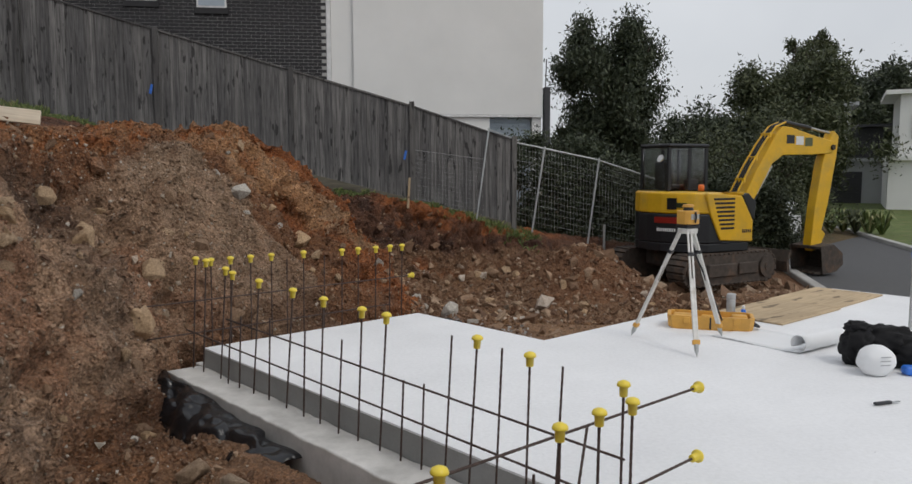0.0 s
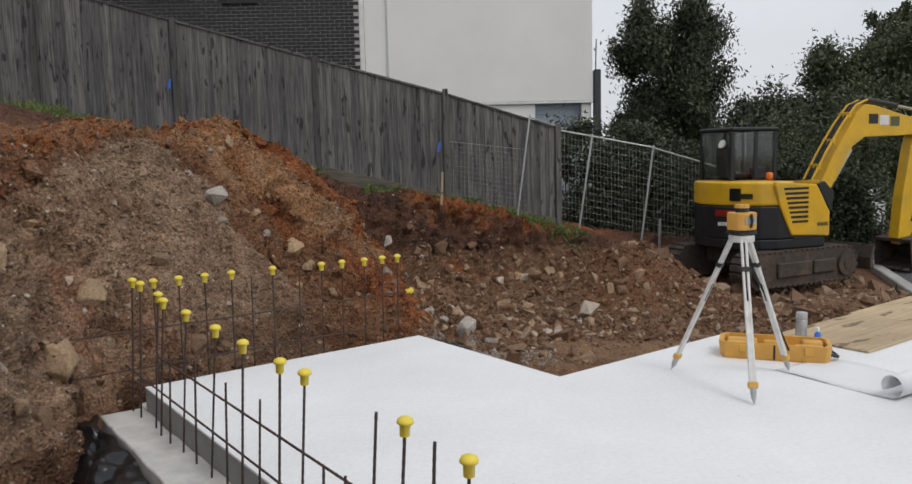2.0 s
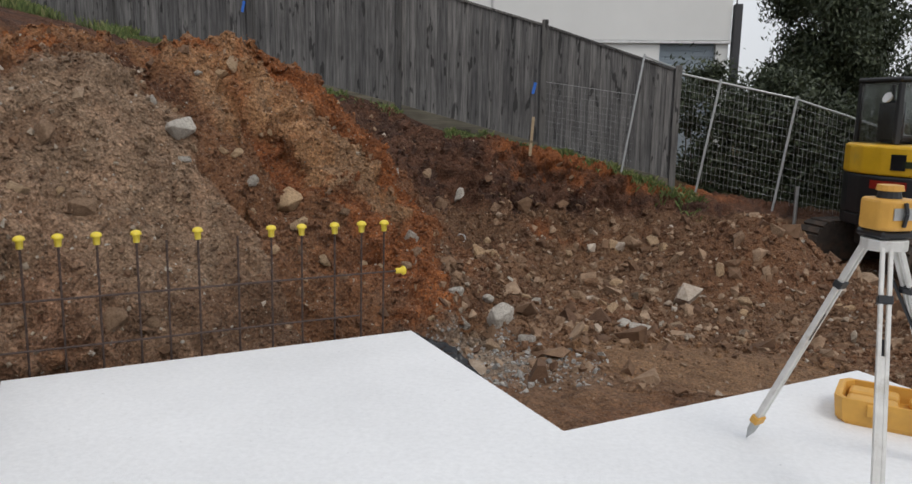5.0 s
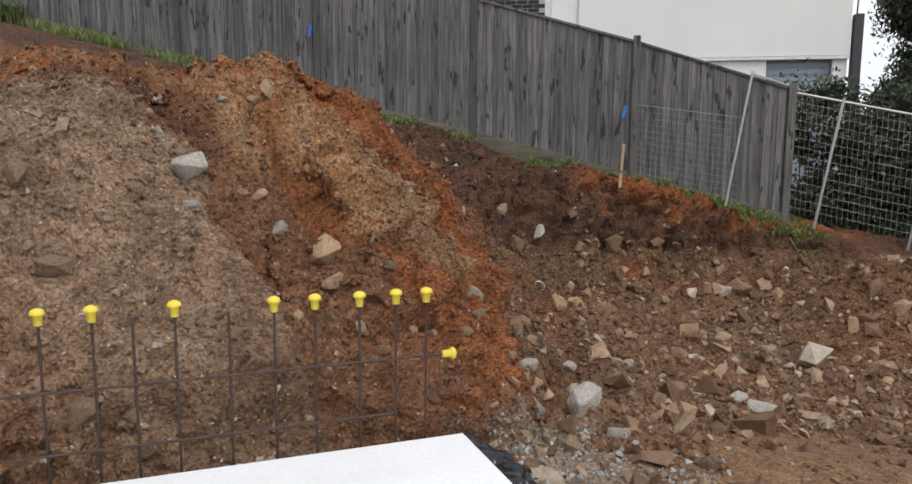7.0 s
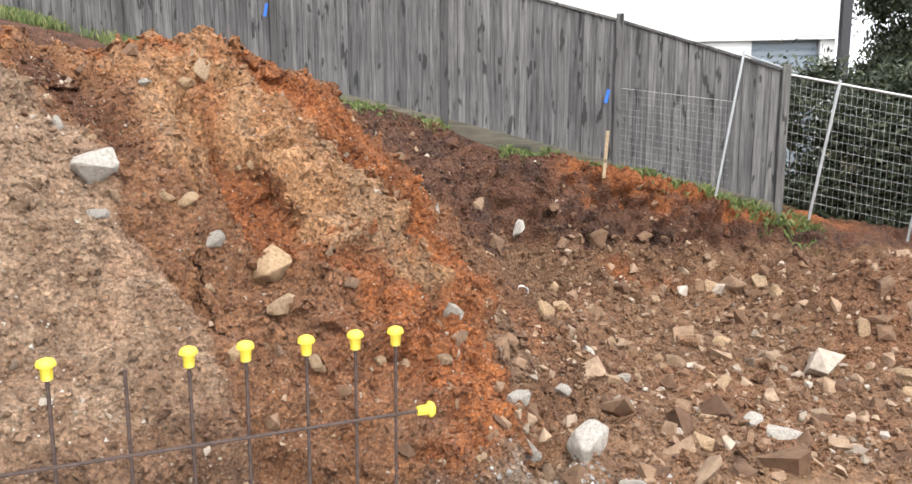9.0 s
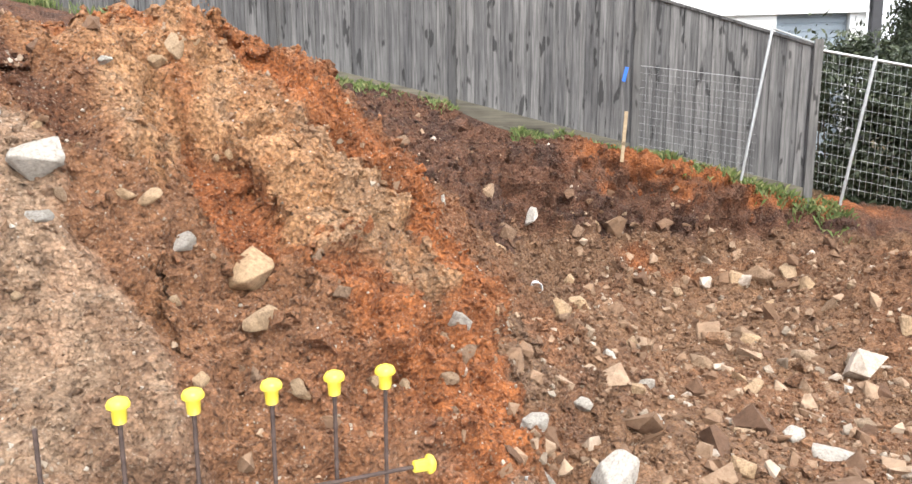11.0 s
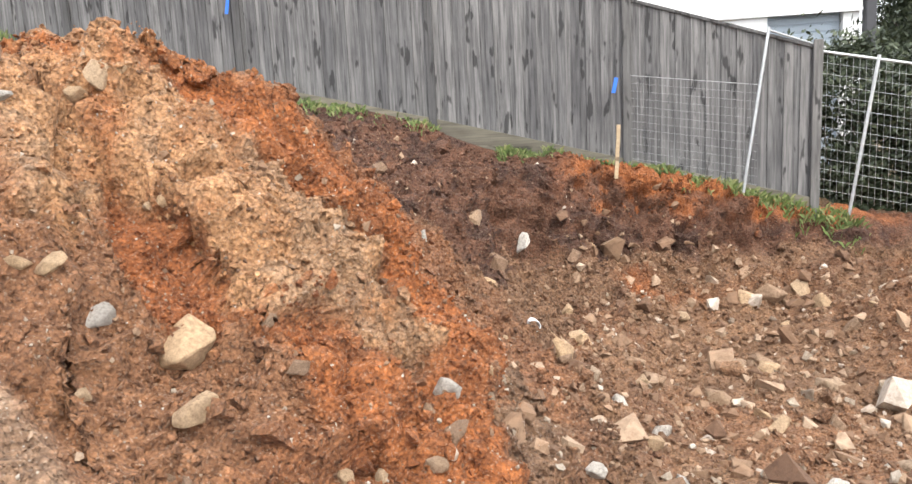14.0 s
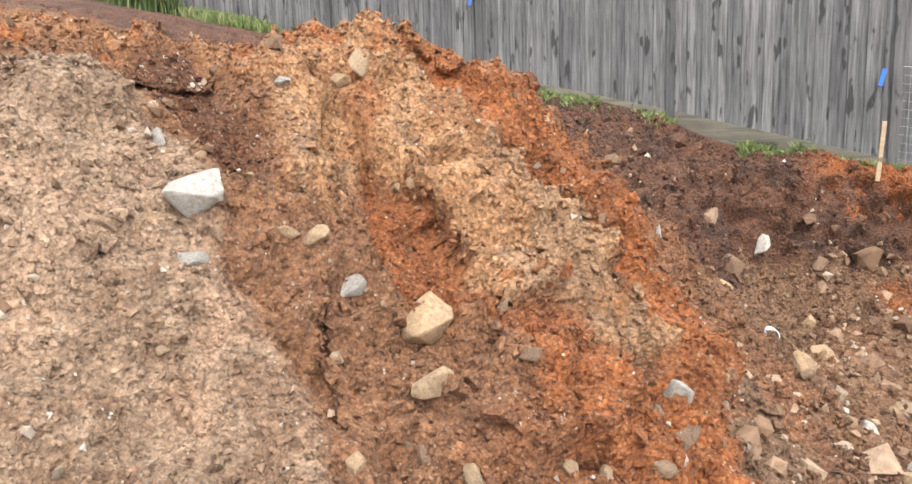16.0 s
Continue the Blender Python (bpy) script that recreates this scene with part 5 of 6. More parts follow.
    stick = part("stick", st, EX_YELLOW, ex, "yellow dipper stick")
    part("bucket_cylinder", tube((4.98, 0, 3.1), (4.86, 0, 2.0), 0.05), EX_BLACK, stick)
    part("bucket_cylinder_rod", tube((4.86, 0, 2.0), (4.56, 0, 0.85), 0.03), GALV, stick, "chrome cylinder rod")
    part("linkage", prism([(4.1, 0.6), (4.5, 0.9), (4.62, 0.8), (4.4, 0.4), (4.15, 0.35)], -0.12, 0.12, 0.01), EX_YELLOW, stick)
    bk = [(4.0, 0.5), (4.5, 0.55), (4.86, 0.3), (4.9, 0.0), (4.62, -0.2), (4.1, -0.24), (4.12, -0.18), (4.58, -0.12), (4.8, 0.04), (4.77, 0.26), (4.46, 0.46), (4.03, 0.42)]
    bucket = part("bucket", prism(bk, -0.48, 0.48, 0.008), EX_STEEL, ex, "worn steel digging bucket")
    for sgn in (-1, 1):
        part("cheek", prism([(4.0, 0.48), (4.5, 0.53), (4.84, 0.3), (4.88, 0.0), (4.62, -0.19), (4.1, -0.23)], sgn * 0.482, sgn * 0.506), EX_STEEL, bucket)
    for k in range(5):
        part("tooth", prism([(4.1, -0.26), (4.1, -0.17), (3.88, -0.2)], -0.44 + k * 0.2, -0.36 + k * 0.2), EX_STEEL, bucket)
    for arm in (boom, stick, bucket):
        arm.matrix_basis = Matrix.Translation((1.42, 0, 1.5)) @ Matrix.Scale(0.93, 4) @ Matrix.Translation((-1.5, 0, -1.5))
    # dozer blade
    bl = prism([(1.95, 0.12), (2.05, 0.1), (2.0, 0.35), (2.08, 0.6), (2.02, 0.62), (1.92, 0.36)], -1.1, 1.1, 0.01)
    bl.transform(und)
    part("blade", bl, EX_STEEL, ex, "muddy dozer blade")
    arms = tube((0.6, 0.45, 0.4), (1.95, 0.45, 0.35), 0.06)
    arms = tube((0.6, -0.45, 0.4), (1.95, -0.45, 0.35), 0.06, None, 8, arms)
    arms.transform(und)
    part("blade_arm", arms, EX_STEEL, ex)
    return ex


build_excavator()


# ---- laser level on its tripod ----
def build_tripod():
    t = thing("survey_tripod", "aluminium survey tripod standing on the slab", "tripod")
    hub = Vector((4.20, 6.64, 1.0))
    for name, (x, y) in (("leg", (4.107, 6.186)), ("leg", (3.86, 7.051)), ("leg", (4.676, 6.902))):
        foot = Vector((x, y, 0.0))
        d = (hub - foot)
        out = Vector((foot.x - hub.x, foot.y - hub.y, 0)).normalized()
        topp = hub + out * 0.07
        q = (topp - foot).to_track_quat("Z", "Y").to_matrix().to_4x4()
        ln = (topp - foot).length
        bm = box(-0.022, -0.006, -0.012, 0.012, 0.12, ln, 0.003)
        bm = box(0.006, 0.022, -0.012, 0.012, 0.12, ln, 0.003, bm)
        bm = box(-0.02, 0.02, -0.010, 0.010, 0.13, ln * 0.62, 0.003, bm)
        leg = part("leg", bm, ALU, t, "telescopic aluminium leg")
        leg.matrix_basis = Matrix.Translation(foot) @ q
        part("clamp", box(-0.03, 0.03, -0.02, 0.02, 0.105, 0.145, 0.004), CASE, leg, "yellow lower clamp")
        part("point", lathe([(0.001, 0.0), (0.006, 0.02), (0.017, 0.05), (0.021, 0.105), (0.02, 0.11)], 10), GALV, leg, "steel spike")
        part("strap", box(-0.027, 0.027, -0.018, 0.018, ln * 0.80, ln * 0.83, 0.004), EX_BLACK, leg, "black strap")
        part("maker_mark", box(-0.006, 0.006, -0.0125, -0.0115, ln * 0.55, ln * 0.68), EX_BLACK, leg, "dark unreadable marking")
    part("head", plan_prism([(hub.x + 0.085 * math.cos(a * math.pi / 6), hub.y + 0.085 * math.sin(a * math.pi / 6)) for a in range(12)], 0.985, 1.03, 0.006), ALU, t, "flat tripod head")
    part("hanging_strap", bent([(4.28, 6.72, 0.85), (4.42, 6.76, 0.6), (4.56, 6.84, 0.35), (4.66, 6.88, 0.16)], 0.008, 6), EX_BLACK, t, "black carrying strap")
    las = thing("laser_level", "yellow rotating laser level on the tripod", "laser level", at=pose(hub.x, hub.y, 1.034, 0, 0, 20))
    part("base", box(-0.075, 0.075, -0.075, 0.075, 0, 0.03, 0.01), EX_BLACK, las, "dark base")
    body = part("body", plan_prism([(0.082, -0.05), (0.05, -0.082), (-0.05, -0.082), (-0.082, -0.05), (-0.082, 0.05), (-0.05, 0.082), (0.05, 0.082), (0.082, 0.05)], 0.031, 0.15, 0.012), CASE, las, "yellow housing")
    part("handle", bent([(-0.0, -0.088, 0.05), (0.0, -0.10, 0.10), (0.0, -0.088, 0.14)], 0.008, 6), EX_BLACK, las)
    part("panel", box(-0.045, 0.045, -0.0865, -0.0825, 0.075, 0.12), GALV, las, "grey control panel")
    part("rotor_cage", tube((0, 0, 0.151), (0, 0, 0.178), 0.045, 0.04, 14), EX_BLACK, las, "dark rotor window")
    part("rotor_cap", tube((0, 0, 0.1785), (0, 0, 0.2), 0.05, 0.046, 14), CASE, las, "yellow rotor cap")


build_tripod()


# ---- things lying on the slab ----
def build_case():
    c = thing("instrument_case", "open yellow plastic instrument case lying on the slab", "case", at=pose(4.76, 7.33, 0, 0, 0, -24))
    outline = [(-0.40, -0.12), (-0.36, -0.17), (0.36, -0.17), (0.40, -0.12), (0.40, 0.12), (0.36, 0.17), (-0.36, 0.17), (-0.40, 0.12)]
    bm = bmesh.new()
    rings = []
    for k, z in ((0.93, 0.0), (0.97, 0.02), (1.0, 0.115), (1.0, 0.13), (0.95, 0.132), (0.92, 0.128), (0.90, 0.05)):
        rings.append([bm.verts.new((x * k, y * k, z)) for x, y in outline])
    for p, q in zip(rings[:-1], rings[1:]):
        for i in range(8):
            bm.faces.new((p[i], p[(i + 1) % 8], q[(i + 1) % 8], q[i]))
    bm.faces.new(rings[0][::-1])
    bm.faces.new(rings[-1])
    part("shell", bm, CASE, c, "moulded yellow half shell")
    for x0, x1, y0, y1, z1 in ((-0.35, -0.12, -0.14, -0.02, 0.118), (-0.35, -0.12, 0.02, 0.14, 0.112), (0.14, 0.35, -0.14, -0.03, 0.116), (0.2, 0.35, 0.02, 0.14, 0.12), (-0.08, 0.1, 0.06, 0.14, 0.1)):
        part("moulded_insert", box(x0, x1, y0, y1, 0.046, z1, 0.02, None, 2), CASE, c)
    part("seam", box(-0.008, 0.008, -0.172, -0.16, 0.01, 0.125, 0.003), EX_BLACK, c, "dark seam between the halves")
    for x in (-0.22, 0.24):
        part("latch", box(x - 0.03, x + 0.03, -0.182, -0.168, 0.06, 0.12, 0.004), CASE, c, "yellow latch")
    part("handle_strap", bent([(0.39, -0.1, 0.06), (0.44, -0.06, 0.04), (0.45, 0.0, 0.03), (0.4, 0.05, 0.06)], 0.012, 6), EX_BLACK, c, "black handle strap")


build_case()
flask = thing("flask", "grey steel drink flask standing on the slab", "flask", at=pose(5.14, 7.66, 0))
part("body", lathe([(0.042, 0), (0.045, 0.004), (0.045, 0.2), (0.04, 0.212)], 18), GALV, flask, "brushed steel body", True)
part("lid", lathe([(0.043, 0.2125), (0.045, 0.216), (0.045, 0.26), (0.04, 0.268)], 18), RENDER_GREY, flask, "dark grey lid", True)
spray = thing("spray_can", "small blue and white spray can beside the flask", "spray can", at=pose(5.22, 7.55, 0))
part("can", lathe([(0.022, 0), (0.024, 0.003), (0.024, 0.11), (0.018, 0.125)], 14), BLUE, spray, "blue can body", True)
part("cap", lathe([(0.014, 0.1255), (0.014, 0.16), (0.01, 0.163)], 12), PAPER, spray, "white cap", True)


def curled_sheet(name, label, at, w, l, curl_at, r, material, ripple=0.008):
    """A sheet of paper with one end rolled up."""
    n, m = 46, 6
    verts, faces = [], []
    for i in range(n + 1):
        s = l * i / n
        if s < curl_at:
            x, z = s, 0.004 + ripple * (1 + math.sin(s * 9)) * (s / l)
        else:
            a = (s - curl_at) / r
            x, z = curl_at + r * math.sin(a) * (1 - 0.03 * a), 0.004 + ripple + r - r * math.cos(a) * (1 - 0.03 * a)
        for j in range(m + 1):
            verts.append((x, -w / 2 + w * j / m, z + 0.004 * math.sin(7 * s + 3 * j)))
    for i in range(n):
        for j in range(m):
            k = i * (m + 1) + j
            faces.append((k, k + m + 1, k + m + 2, k + 1))
    ob = new(name, raw_mesh(name, verts, faces, material))
    ob.matrix_world = at
    for p in ob.data.polygons:
        p.use_smooth = True
    so = ob.modifiers.new("thickness", "SOLIDIFY")
    so.thickness = 0.002
    return tagged(ob, label, "drawing")


curled_sheet("site_drawing", "white paper site drawings curling up on the slab", pose(4.86, 7.08, 0.002, 0, 0, -62), 0.62, 1.25, 0.85, 0.075, PAPER)
curled_sheet("site_drawing", "white paper sheet lying beside the case", pose(4.72, 7.72, 0.002, 0, 0, -20), 0.2, 0.42, 0.6, 0.05, PAPER)


def plywood(x, y, z, l, w, rz, label):
    ob = solid("plywood_sheet", box(0, l, 0, w, 0, 0.017, 0.002), PLY, label, "plywood", "plywood sheets at the slab edge", at=pose(x, y, z, 0, 0, rz))
    return ob


plywood(*slab_xy(4.62, 2.95), 0.003, 1.3, 0.8, 33.0, "raw pale plywood sheet lying at the slab edge")
plywood(*slab_xy(5.94, 2.95), 0.003, 1.3, 0.8, 34.5, "raw pale plywood sheet lying at the slab edge")


def build_jacket():
    j = thing("jacket", "black jacket heaped over a white bag on the slab", "jacket", at=pose(5.40, 5.72, 0, 0, 0, -20))
    bm = bmesh.new()
    for cx, cy, cz, rx, ry, rz in ((-0.16, 0.05, 0.14, 0.13, 0.15, 0.17), (0.06, 0.1, 0.19, 0.22, 0.15, 0.12), (0.26, 0.02, 0.10, 0.2, 0.15, 0.12), (-0.16, 0.06, 0.29, 0.1, 0.1, 0.055), (0.46, -0.02, 0.05, 0.2, 0.1, 0.055)):
        own = bmesh.new()
        bmesh.ops.create_icosphere(own, subdivisions=4, radius=1)
        for v in own.verts:
            p = v.co.copy()
            f = 1 + 0.24 * noise.fractal(p * 2.6 + Vector((cx * 9, cy * 9, 0)), 0.8, 2, 4)
            v.co = Vector((cx + p.x * rx * f, cy + p.y * ry * f, max(0.004, cz + p.z * rz * f)))
        bm = merge(bm, own)
    part("cloth", bm, CLOTH, j, "black fleece cloth", True)
    b = thing("bag", "white plastic bag on the slab under a jacket", "bag", at=pose(5.20, 5.50, 0))
    own = bmesh.new()
    bmesh.ops.create_icosphere(own, subdivisions=4, radius=1)
    for v in own.verts:
        p = v.co.copy()
        f = 1 + 0.06 * noise.noise(p * 2.5)
        v.co = Vector((p.x * 0.14 * f, p.y * 0.12 * f, max(0.003, 0.11 + p.z * 0.12 * f)))
    part("sack", own, PAPER, b, "crinkled white plastic", True)
    for k in range(3):
        part("marking", box(-0.05, 0.03, -0.122, -0.118, 0.10 + k * 0.03, 0.108 + k * 0.03), RENDER_GREY, b, "grey unreadable marking")
    solid("blue_tub", box(-0.07, 0.07, -0.05, 0.05, 0, 0.07, 0.025, None, 3), BLUE, "small blue plastic tub on the slab", "tub", at=pose(5.47, 5.46, 0.003, 0, 0, -10))
    k = thing("utility_knife", "small black and silver utility knife on the slab", "knife", at=pose(4.78, 4.82, 0.004, 0, 0, 10))
    part("handle", box(-0.09, 0.05, -0.014, 0.014, 0, 0.02, 0.006), EX_BLACK, k, "black handle")
    part("blade", box(0.05, 0.12, -0.008, 0.008, 0.006, 0.012), GALV, k, "steel blade")


build_jacket()
sign = thing("sign_stand", "thin steel stand on the slab with a blue top", "stand", at=pose(6.6, 6.95, 0))
part("pole", tube((0, 0, 0), (0, 0, 0.95), 0.016), GALV, sign)
part("foot", box(-0.3, 0.3, -0.02, 0.02, 0.0, 0.02, 0.004), GALV, sign)
part("grip", tube((0, 0, 0.70), (0, 0, 0.98), 0.02), BLUE, sign, "blue grip")
plank = solid("plank", box(-1.02, 1.02, -0.022, 0.022, -0.06, 0.06, 0.004), PLANK, "long pale timber plank lying along the top of the bank", "plank", at=pose(-2.24, 6.93, 2.08, -8, 6.0, 13.5))


# ---- street: road, kerb, lawn, far houses, parked car ----
STREET = pose(14.6, 18.5, -1.02, 0, 0, 70)
solid("road", box(-14, 90, -2.2, 2.2, -0.2, 0.0), ASPHALT, "grey asphalt street beyond the site", "road", kind="structure", at=STREET)
solid("kerb", box(-14, 90, -2.44, -2.204, -0.3, 0.13, 0.02), KERB, "pale concrete kerb", "kerb", kind="structure", at=STREET)
solid("kerb", box(-9, 90, 2.204, 2.44, -0.3, 0.10, 0.02), KERB, "pale concrete kerb", "kerb", kind="structure", at=STREET)
LAWN = plain("lawn", (0.10, 0.135, 0.035), 0.95, 0, 0.3, 3, 0.02, (0.17, 0.155, 0.065))
solid("lawn", box(-14, 90, -30, -2.444, -0.3, 0.1), LAWN, "mown green front lawn across the street", "lawn", kind="structure", at=STREET)


def modern_house(x, y, rz, wide, label, m, garage):
    h = thing("distant_house", label, "house", "houses across the street", at=pose(x, y, -1.1, 0, 0, rz))
    part("wall", box(0, wide, 0, 8, 0, 3.3), m, h, "smooth rendered wall")
    part("upper_wall", box(wide * 0.05, wide * 0.42, 0.4, 8, 3.304, 6.9), m, h, "smooth rendered upper wall")
    part("dark_wall", box(wide * 0.424, wide * 0.8, 0.8, 8, 3.304, 5.4), DARK_DOOR, h, "dark clad upper wall")
    part("roof", box(-0.3, wide * 0.5, 0.1, 8.3, 6.904, 7.15), m, h)
    part("roof", box(wide * 0.5 + 0.01, wide + 0.2, -0.2, 8.3, 5.41, 5.6), DARK_DOOR, h)
    part("eave", box(-0.2, wide + 0.2, -0.3, 0.1, 3.05, 3.29), m, h)
    d = part("garage_door", box(wide * garage, wide * garage + 2.9, -0.06, -0.004, 0, 2.35), DARK_DOOR, h, "dark panel garage door")
    for k in range(5):
        part("panel", box(wide * garage + 0.05, wide * garage + 2.85, -0.09, -0.0605, 0.05 + k * 0.46, 0.46 + k * 0.46, 0.01), DARK_DOOR, d)
    w = part("window", box(wide * 0.12, wide * 0.2, 0.33, 0.396, 4.3, 5.7), DARK_DOOR, h, "dark narrow window")
    part("pane", box(wide * 0.13, wide * 0.19, 0.31, 0.329, 4.4, 5.6), ROLLER, w)
    part("lamp", box(wide * 0.9, wide * 0.9 + 0.12, -0.08, -0.004, 2.2, 2.45, 0.01), TRIM_WHITE, h, "small wall lamp")
    return h


hx, hy_ = far(31.9, 60)
modern_house(hx, hy_, -30, 5.6, "grey rendered modern house with a dark garage", RENDER_GREY, 0.05)
hx, hy_ = far(36.4, 52)
modern_house(hx, hy_, -34, 9.5, "white rendered modern house across the street", RENDER, 0.5)
hx, hy_ = far(22.0, 100)
modern_house(hx, hy_, -22, 11, "distant house between the trees", RENDER_GREY, 0.4)


def shrubs():
    rnd = random.Random(8)
    for i in range(9):
        bx, by = far(30.2 + i * 0.75, 33 + rnd.uniform(-1, 1))
        s = thing("strappy_plant", "clump of strappy leaves in a garden bed", "plant", "garden bed plants", at=pose(bx, by, -1.0))
        verts, faces = [], []
        for k in range(90):
            a, l, hgt = rnd.uniform(0, 6.28), rnd.uniform(0.2, 0.7), rnd.uniform(0.4, 1.0)
            c, d = math.cos(a), math.sin(a)
            n = len(verts)
            verts += [(-d * 0.03, c * 0.03, 0), (d * 0.03, -c * 0.03, 0), (c * l * 0.6 + d * 0.03, d * l * 0.6 - c * 0.03, hgt), (c * l * 0.6 - d * 0.03, d * l * 0.6 + c * 0.03, hgt), (c * l, d * l, hgt * 0.8)]
            faces += [(n, n + 1, n + 2, n + 3), (n + 3, n + 2, n + 4)]
        part("foliage", raw_mesh("foliage", verts, faces, GRASS if i % 3 else LEAF_MID), LEAF_MID, s)


shrubs()


def build_car():
    c = thing("parked_car", "white hatchback car parked beyond the excavator", "car", at=pose(14.6, 24.0, -1.03, 0, 0, -128))
    prof = [(-2.1, 0.35), (-2.15, 0.75), (-2.0, 0.98), (-1.5, 1.05), (-0.85, 1.46), (0.4, 1.5), (1.2, 1.02), (1.95, 0.9), (2.15, 0.65), (2.1, 0.3)]
    part("body", prism(prof, -0.85, 0.85, 0.07), CAR_WHITE, c, "white painted body")
    for sgn in (-1, 1):
        g = prism([(-1.3, 1.05), (-0.8, 1.38), (0.35, 1.42), (1.0, 1.05)], sgn * 0.852, sgn * 0.862)
        part("side_glass", g, GLASS_DARK, c, "dark side window")
        part("mirror", box(0.75, 0.9, sgn * 0.86, sgn * 1.0, 1.0, 1.12, 0.02), CAR_WHITE, c)
        for x in (-1.3, 1.35):
            w = part("wheel", tube((x, sgn * 0.70, 0.32), (x, sgn * 0.88, 0.32), 0.32, None, 20), RUBBER, c, "black tyre")
            part("rim", tube((x, sgn * 0.881, 0.32), (x, sgn * 0.895, 0.32), 0.2, None, 12), GALV, w)
        part("headlight", box(1.9, 2.12, sgn * 0.5 - 0.15, sgn * 0.5 + 0.15, 0.68, 0.84, 0.03), GALV, c)
    wind = prism([(0.46, 1.47), (1.18, 1.05), (1.2, 1.07), (0.48, 1.495)], -0.72, 0.72)
    part("windscreen", wind, GLASS_DARK, c, "dark windscreen")


build_car()


# ---- named rocks of the bank, the ridge and the pit: kind, place, size, squash ----
BANK_ROCKS = (
    ("pale", -0.02, 9.14, 0.181, 1.30), ("pale", 0.12, 9.00, 0.071, 0.80), ("pale", 0.44, 9.55, 0.115, 0.60), ("tan", 0.70, 9.73, 0.196, 1.30),
    ("tan", 0.89, 9.45, 0.120, 0.90), ("tan", 0.34, 9.45, 0.099, 0.70), ("tan", 0.26, 9.37, 0.075, 0.60), ("pale", -0.22, 9.95, 0.063, 0.80), ("tan", -0.15, 10.53, 0.153, 0.60),
    ("tan", -0.20, 10.42, 0.091, 0.70), ("brown", 1.11, 9.75, 0.071, 0.80), ("pale", -0.22, 9.18, 0.072, 0.60), ("brown", -0.10, 8.82, 0.059, 0.70), ("brown", 0.12, 9.12, 0.066, 0.70),
    ("brown", 0.98, 9.21, 0.070, 0.80), ("brown", 0.91, 9.21, 0.056, 0.80), ("tan", 0.84, 8.96, 0.082, 0.70), ("tan", 1.13, 9.28, 0.074, 0.70), ("tan", 0.21, 8.76, 0.034, 0.80),
    ("tan", 0.26, 10.22, 0.049, 0.70), ("tan", 0.95, 10.63, 0.071, 0.60), ("tan", 0.61, 9.23, 0.057, 0.70), ("tan", -0.02, 9.57, 0.056, 0.70),
)
RIDGE_ROCKS = (
    ("pale", 1.61, 10.31, 0.126, 0.60), ("brown", 1.60, 10.20, 0.116, 0.75), ("brown", 1.69, 10.06, 0.115, 0.70), ("tan", 1.42, 9.64, 0.081, 0.60), ("tan", 1.15, 9.28, 0.072, 0.70),
    ("tan", 1.56, 9.75, 0.087, 0.70), ("brown", 1.69, 9.91, 0.082, 0.70), ("pale", 1.13, 11.98, 0.086, 0.80), ("pale", 1.33, 15.26, 0.240, 0.55), ("brown", 1.22, 14.11, 0.177, 0.80),
    ("tan", 1.97, 12.72, 0.166, 0.80), ("tan", 2.10, 13.55, 0.166, 0.80), ("tan", 1.92, 14.68, 0.175, 0.70), ("tan", 3.88, 16.11, 0.260, 0.80), ("brown", 4.13, 16.16, 0.241, 0.80),
    ("tan", 3.79, 14.40, 0.217, 0.70), ("tan", 3.65, 13.14, 0.156, 0.70), ("brown", 1.92, 15.66, 0.164, 0.70), ("pale", 2.39, 12.34, 0.114, 0.80), ("brown", 2.15, 12.65, 0.119, 0.70),
    ("tan", 2.55, 13.08, 0.121, 0.70), ("brown", 0.91, 14.70, 0.217, 0.70), ("tan", 4.62, 15.91, 0.227, 0.80), ("brown", 0.14, 14.23, 0.150, 0.80),
)
PIT_ROCKS = (
    ("pale", 2.48, 9.77, 0.246, 0.60), ("tan", 3.22, 10.67, 0.182, 0.80), ("pale", 3.83, 11.14, 0.220, 0.70), ("brown", 4.67, 13.73, 0.268, 0.80), ("brown", 4.08, 13.32, 0.207, 0.70),
    ("brown", 3.76, 14.56, 0.223, 0.70), ("tan", 1.97, 12.72, 0.162, 0.80), ("tan", 2.05, 13.77, 0.164, 0.80), ("pale", 2.73, 12.51, 0.177, 0.80), ("pale", 2.30, 11.05, 0.150, 0.80),
    ("pale", 2.05, 10.00, 0.143, 0.70), ("pale", 2.19, 9.77, 0.149, 0.70), ("brown", 4.22, 14.00, 0.203, 0.70), ("tan", 5.34, 13.37, 0.195, 0.60), ("pale", 2.73, 9.48, 0.120, 0.70),
    ("brown", 2.48, 9.12, 0.146, 0.70), ("tan", 4.49, 16.34, 0.213, 0.70), ("tan", 3.58, 13.32, 0.168, 0.60), ("pale", 2.75, 11.19, 0.133, 0.70), ("brown", 4.60, 14.81, 0.186, 0.70),
    ("brown", 5.38, 14.38, 0.202, 0.70), ("pale", 3.67, 11.66, 0.168, 0.70), ("brown", 5.90, 14.43, 0.194, 0.70), ("tan", 5.12, 14.07, 0.175, 0.70),
)
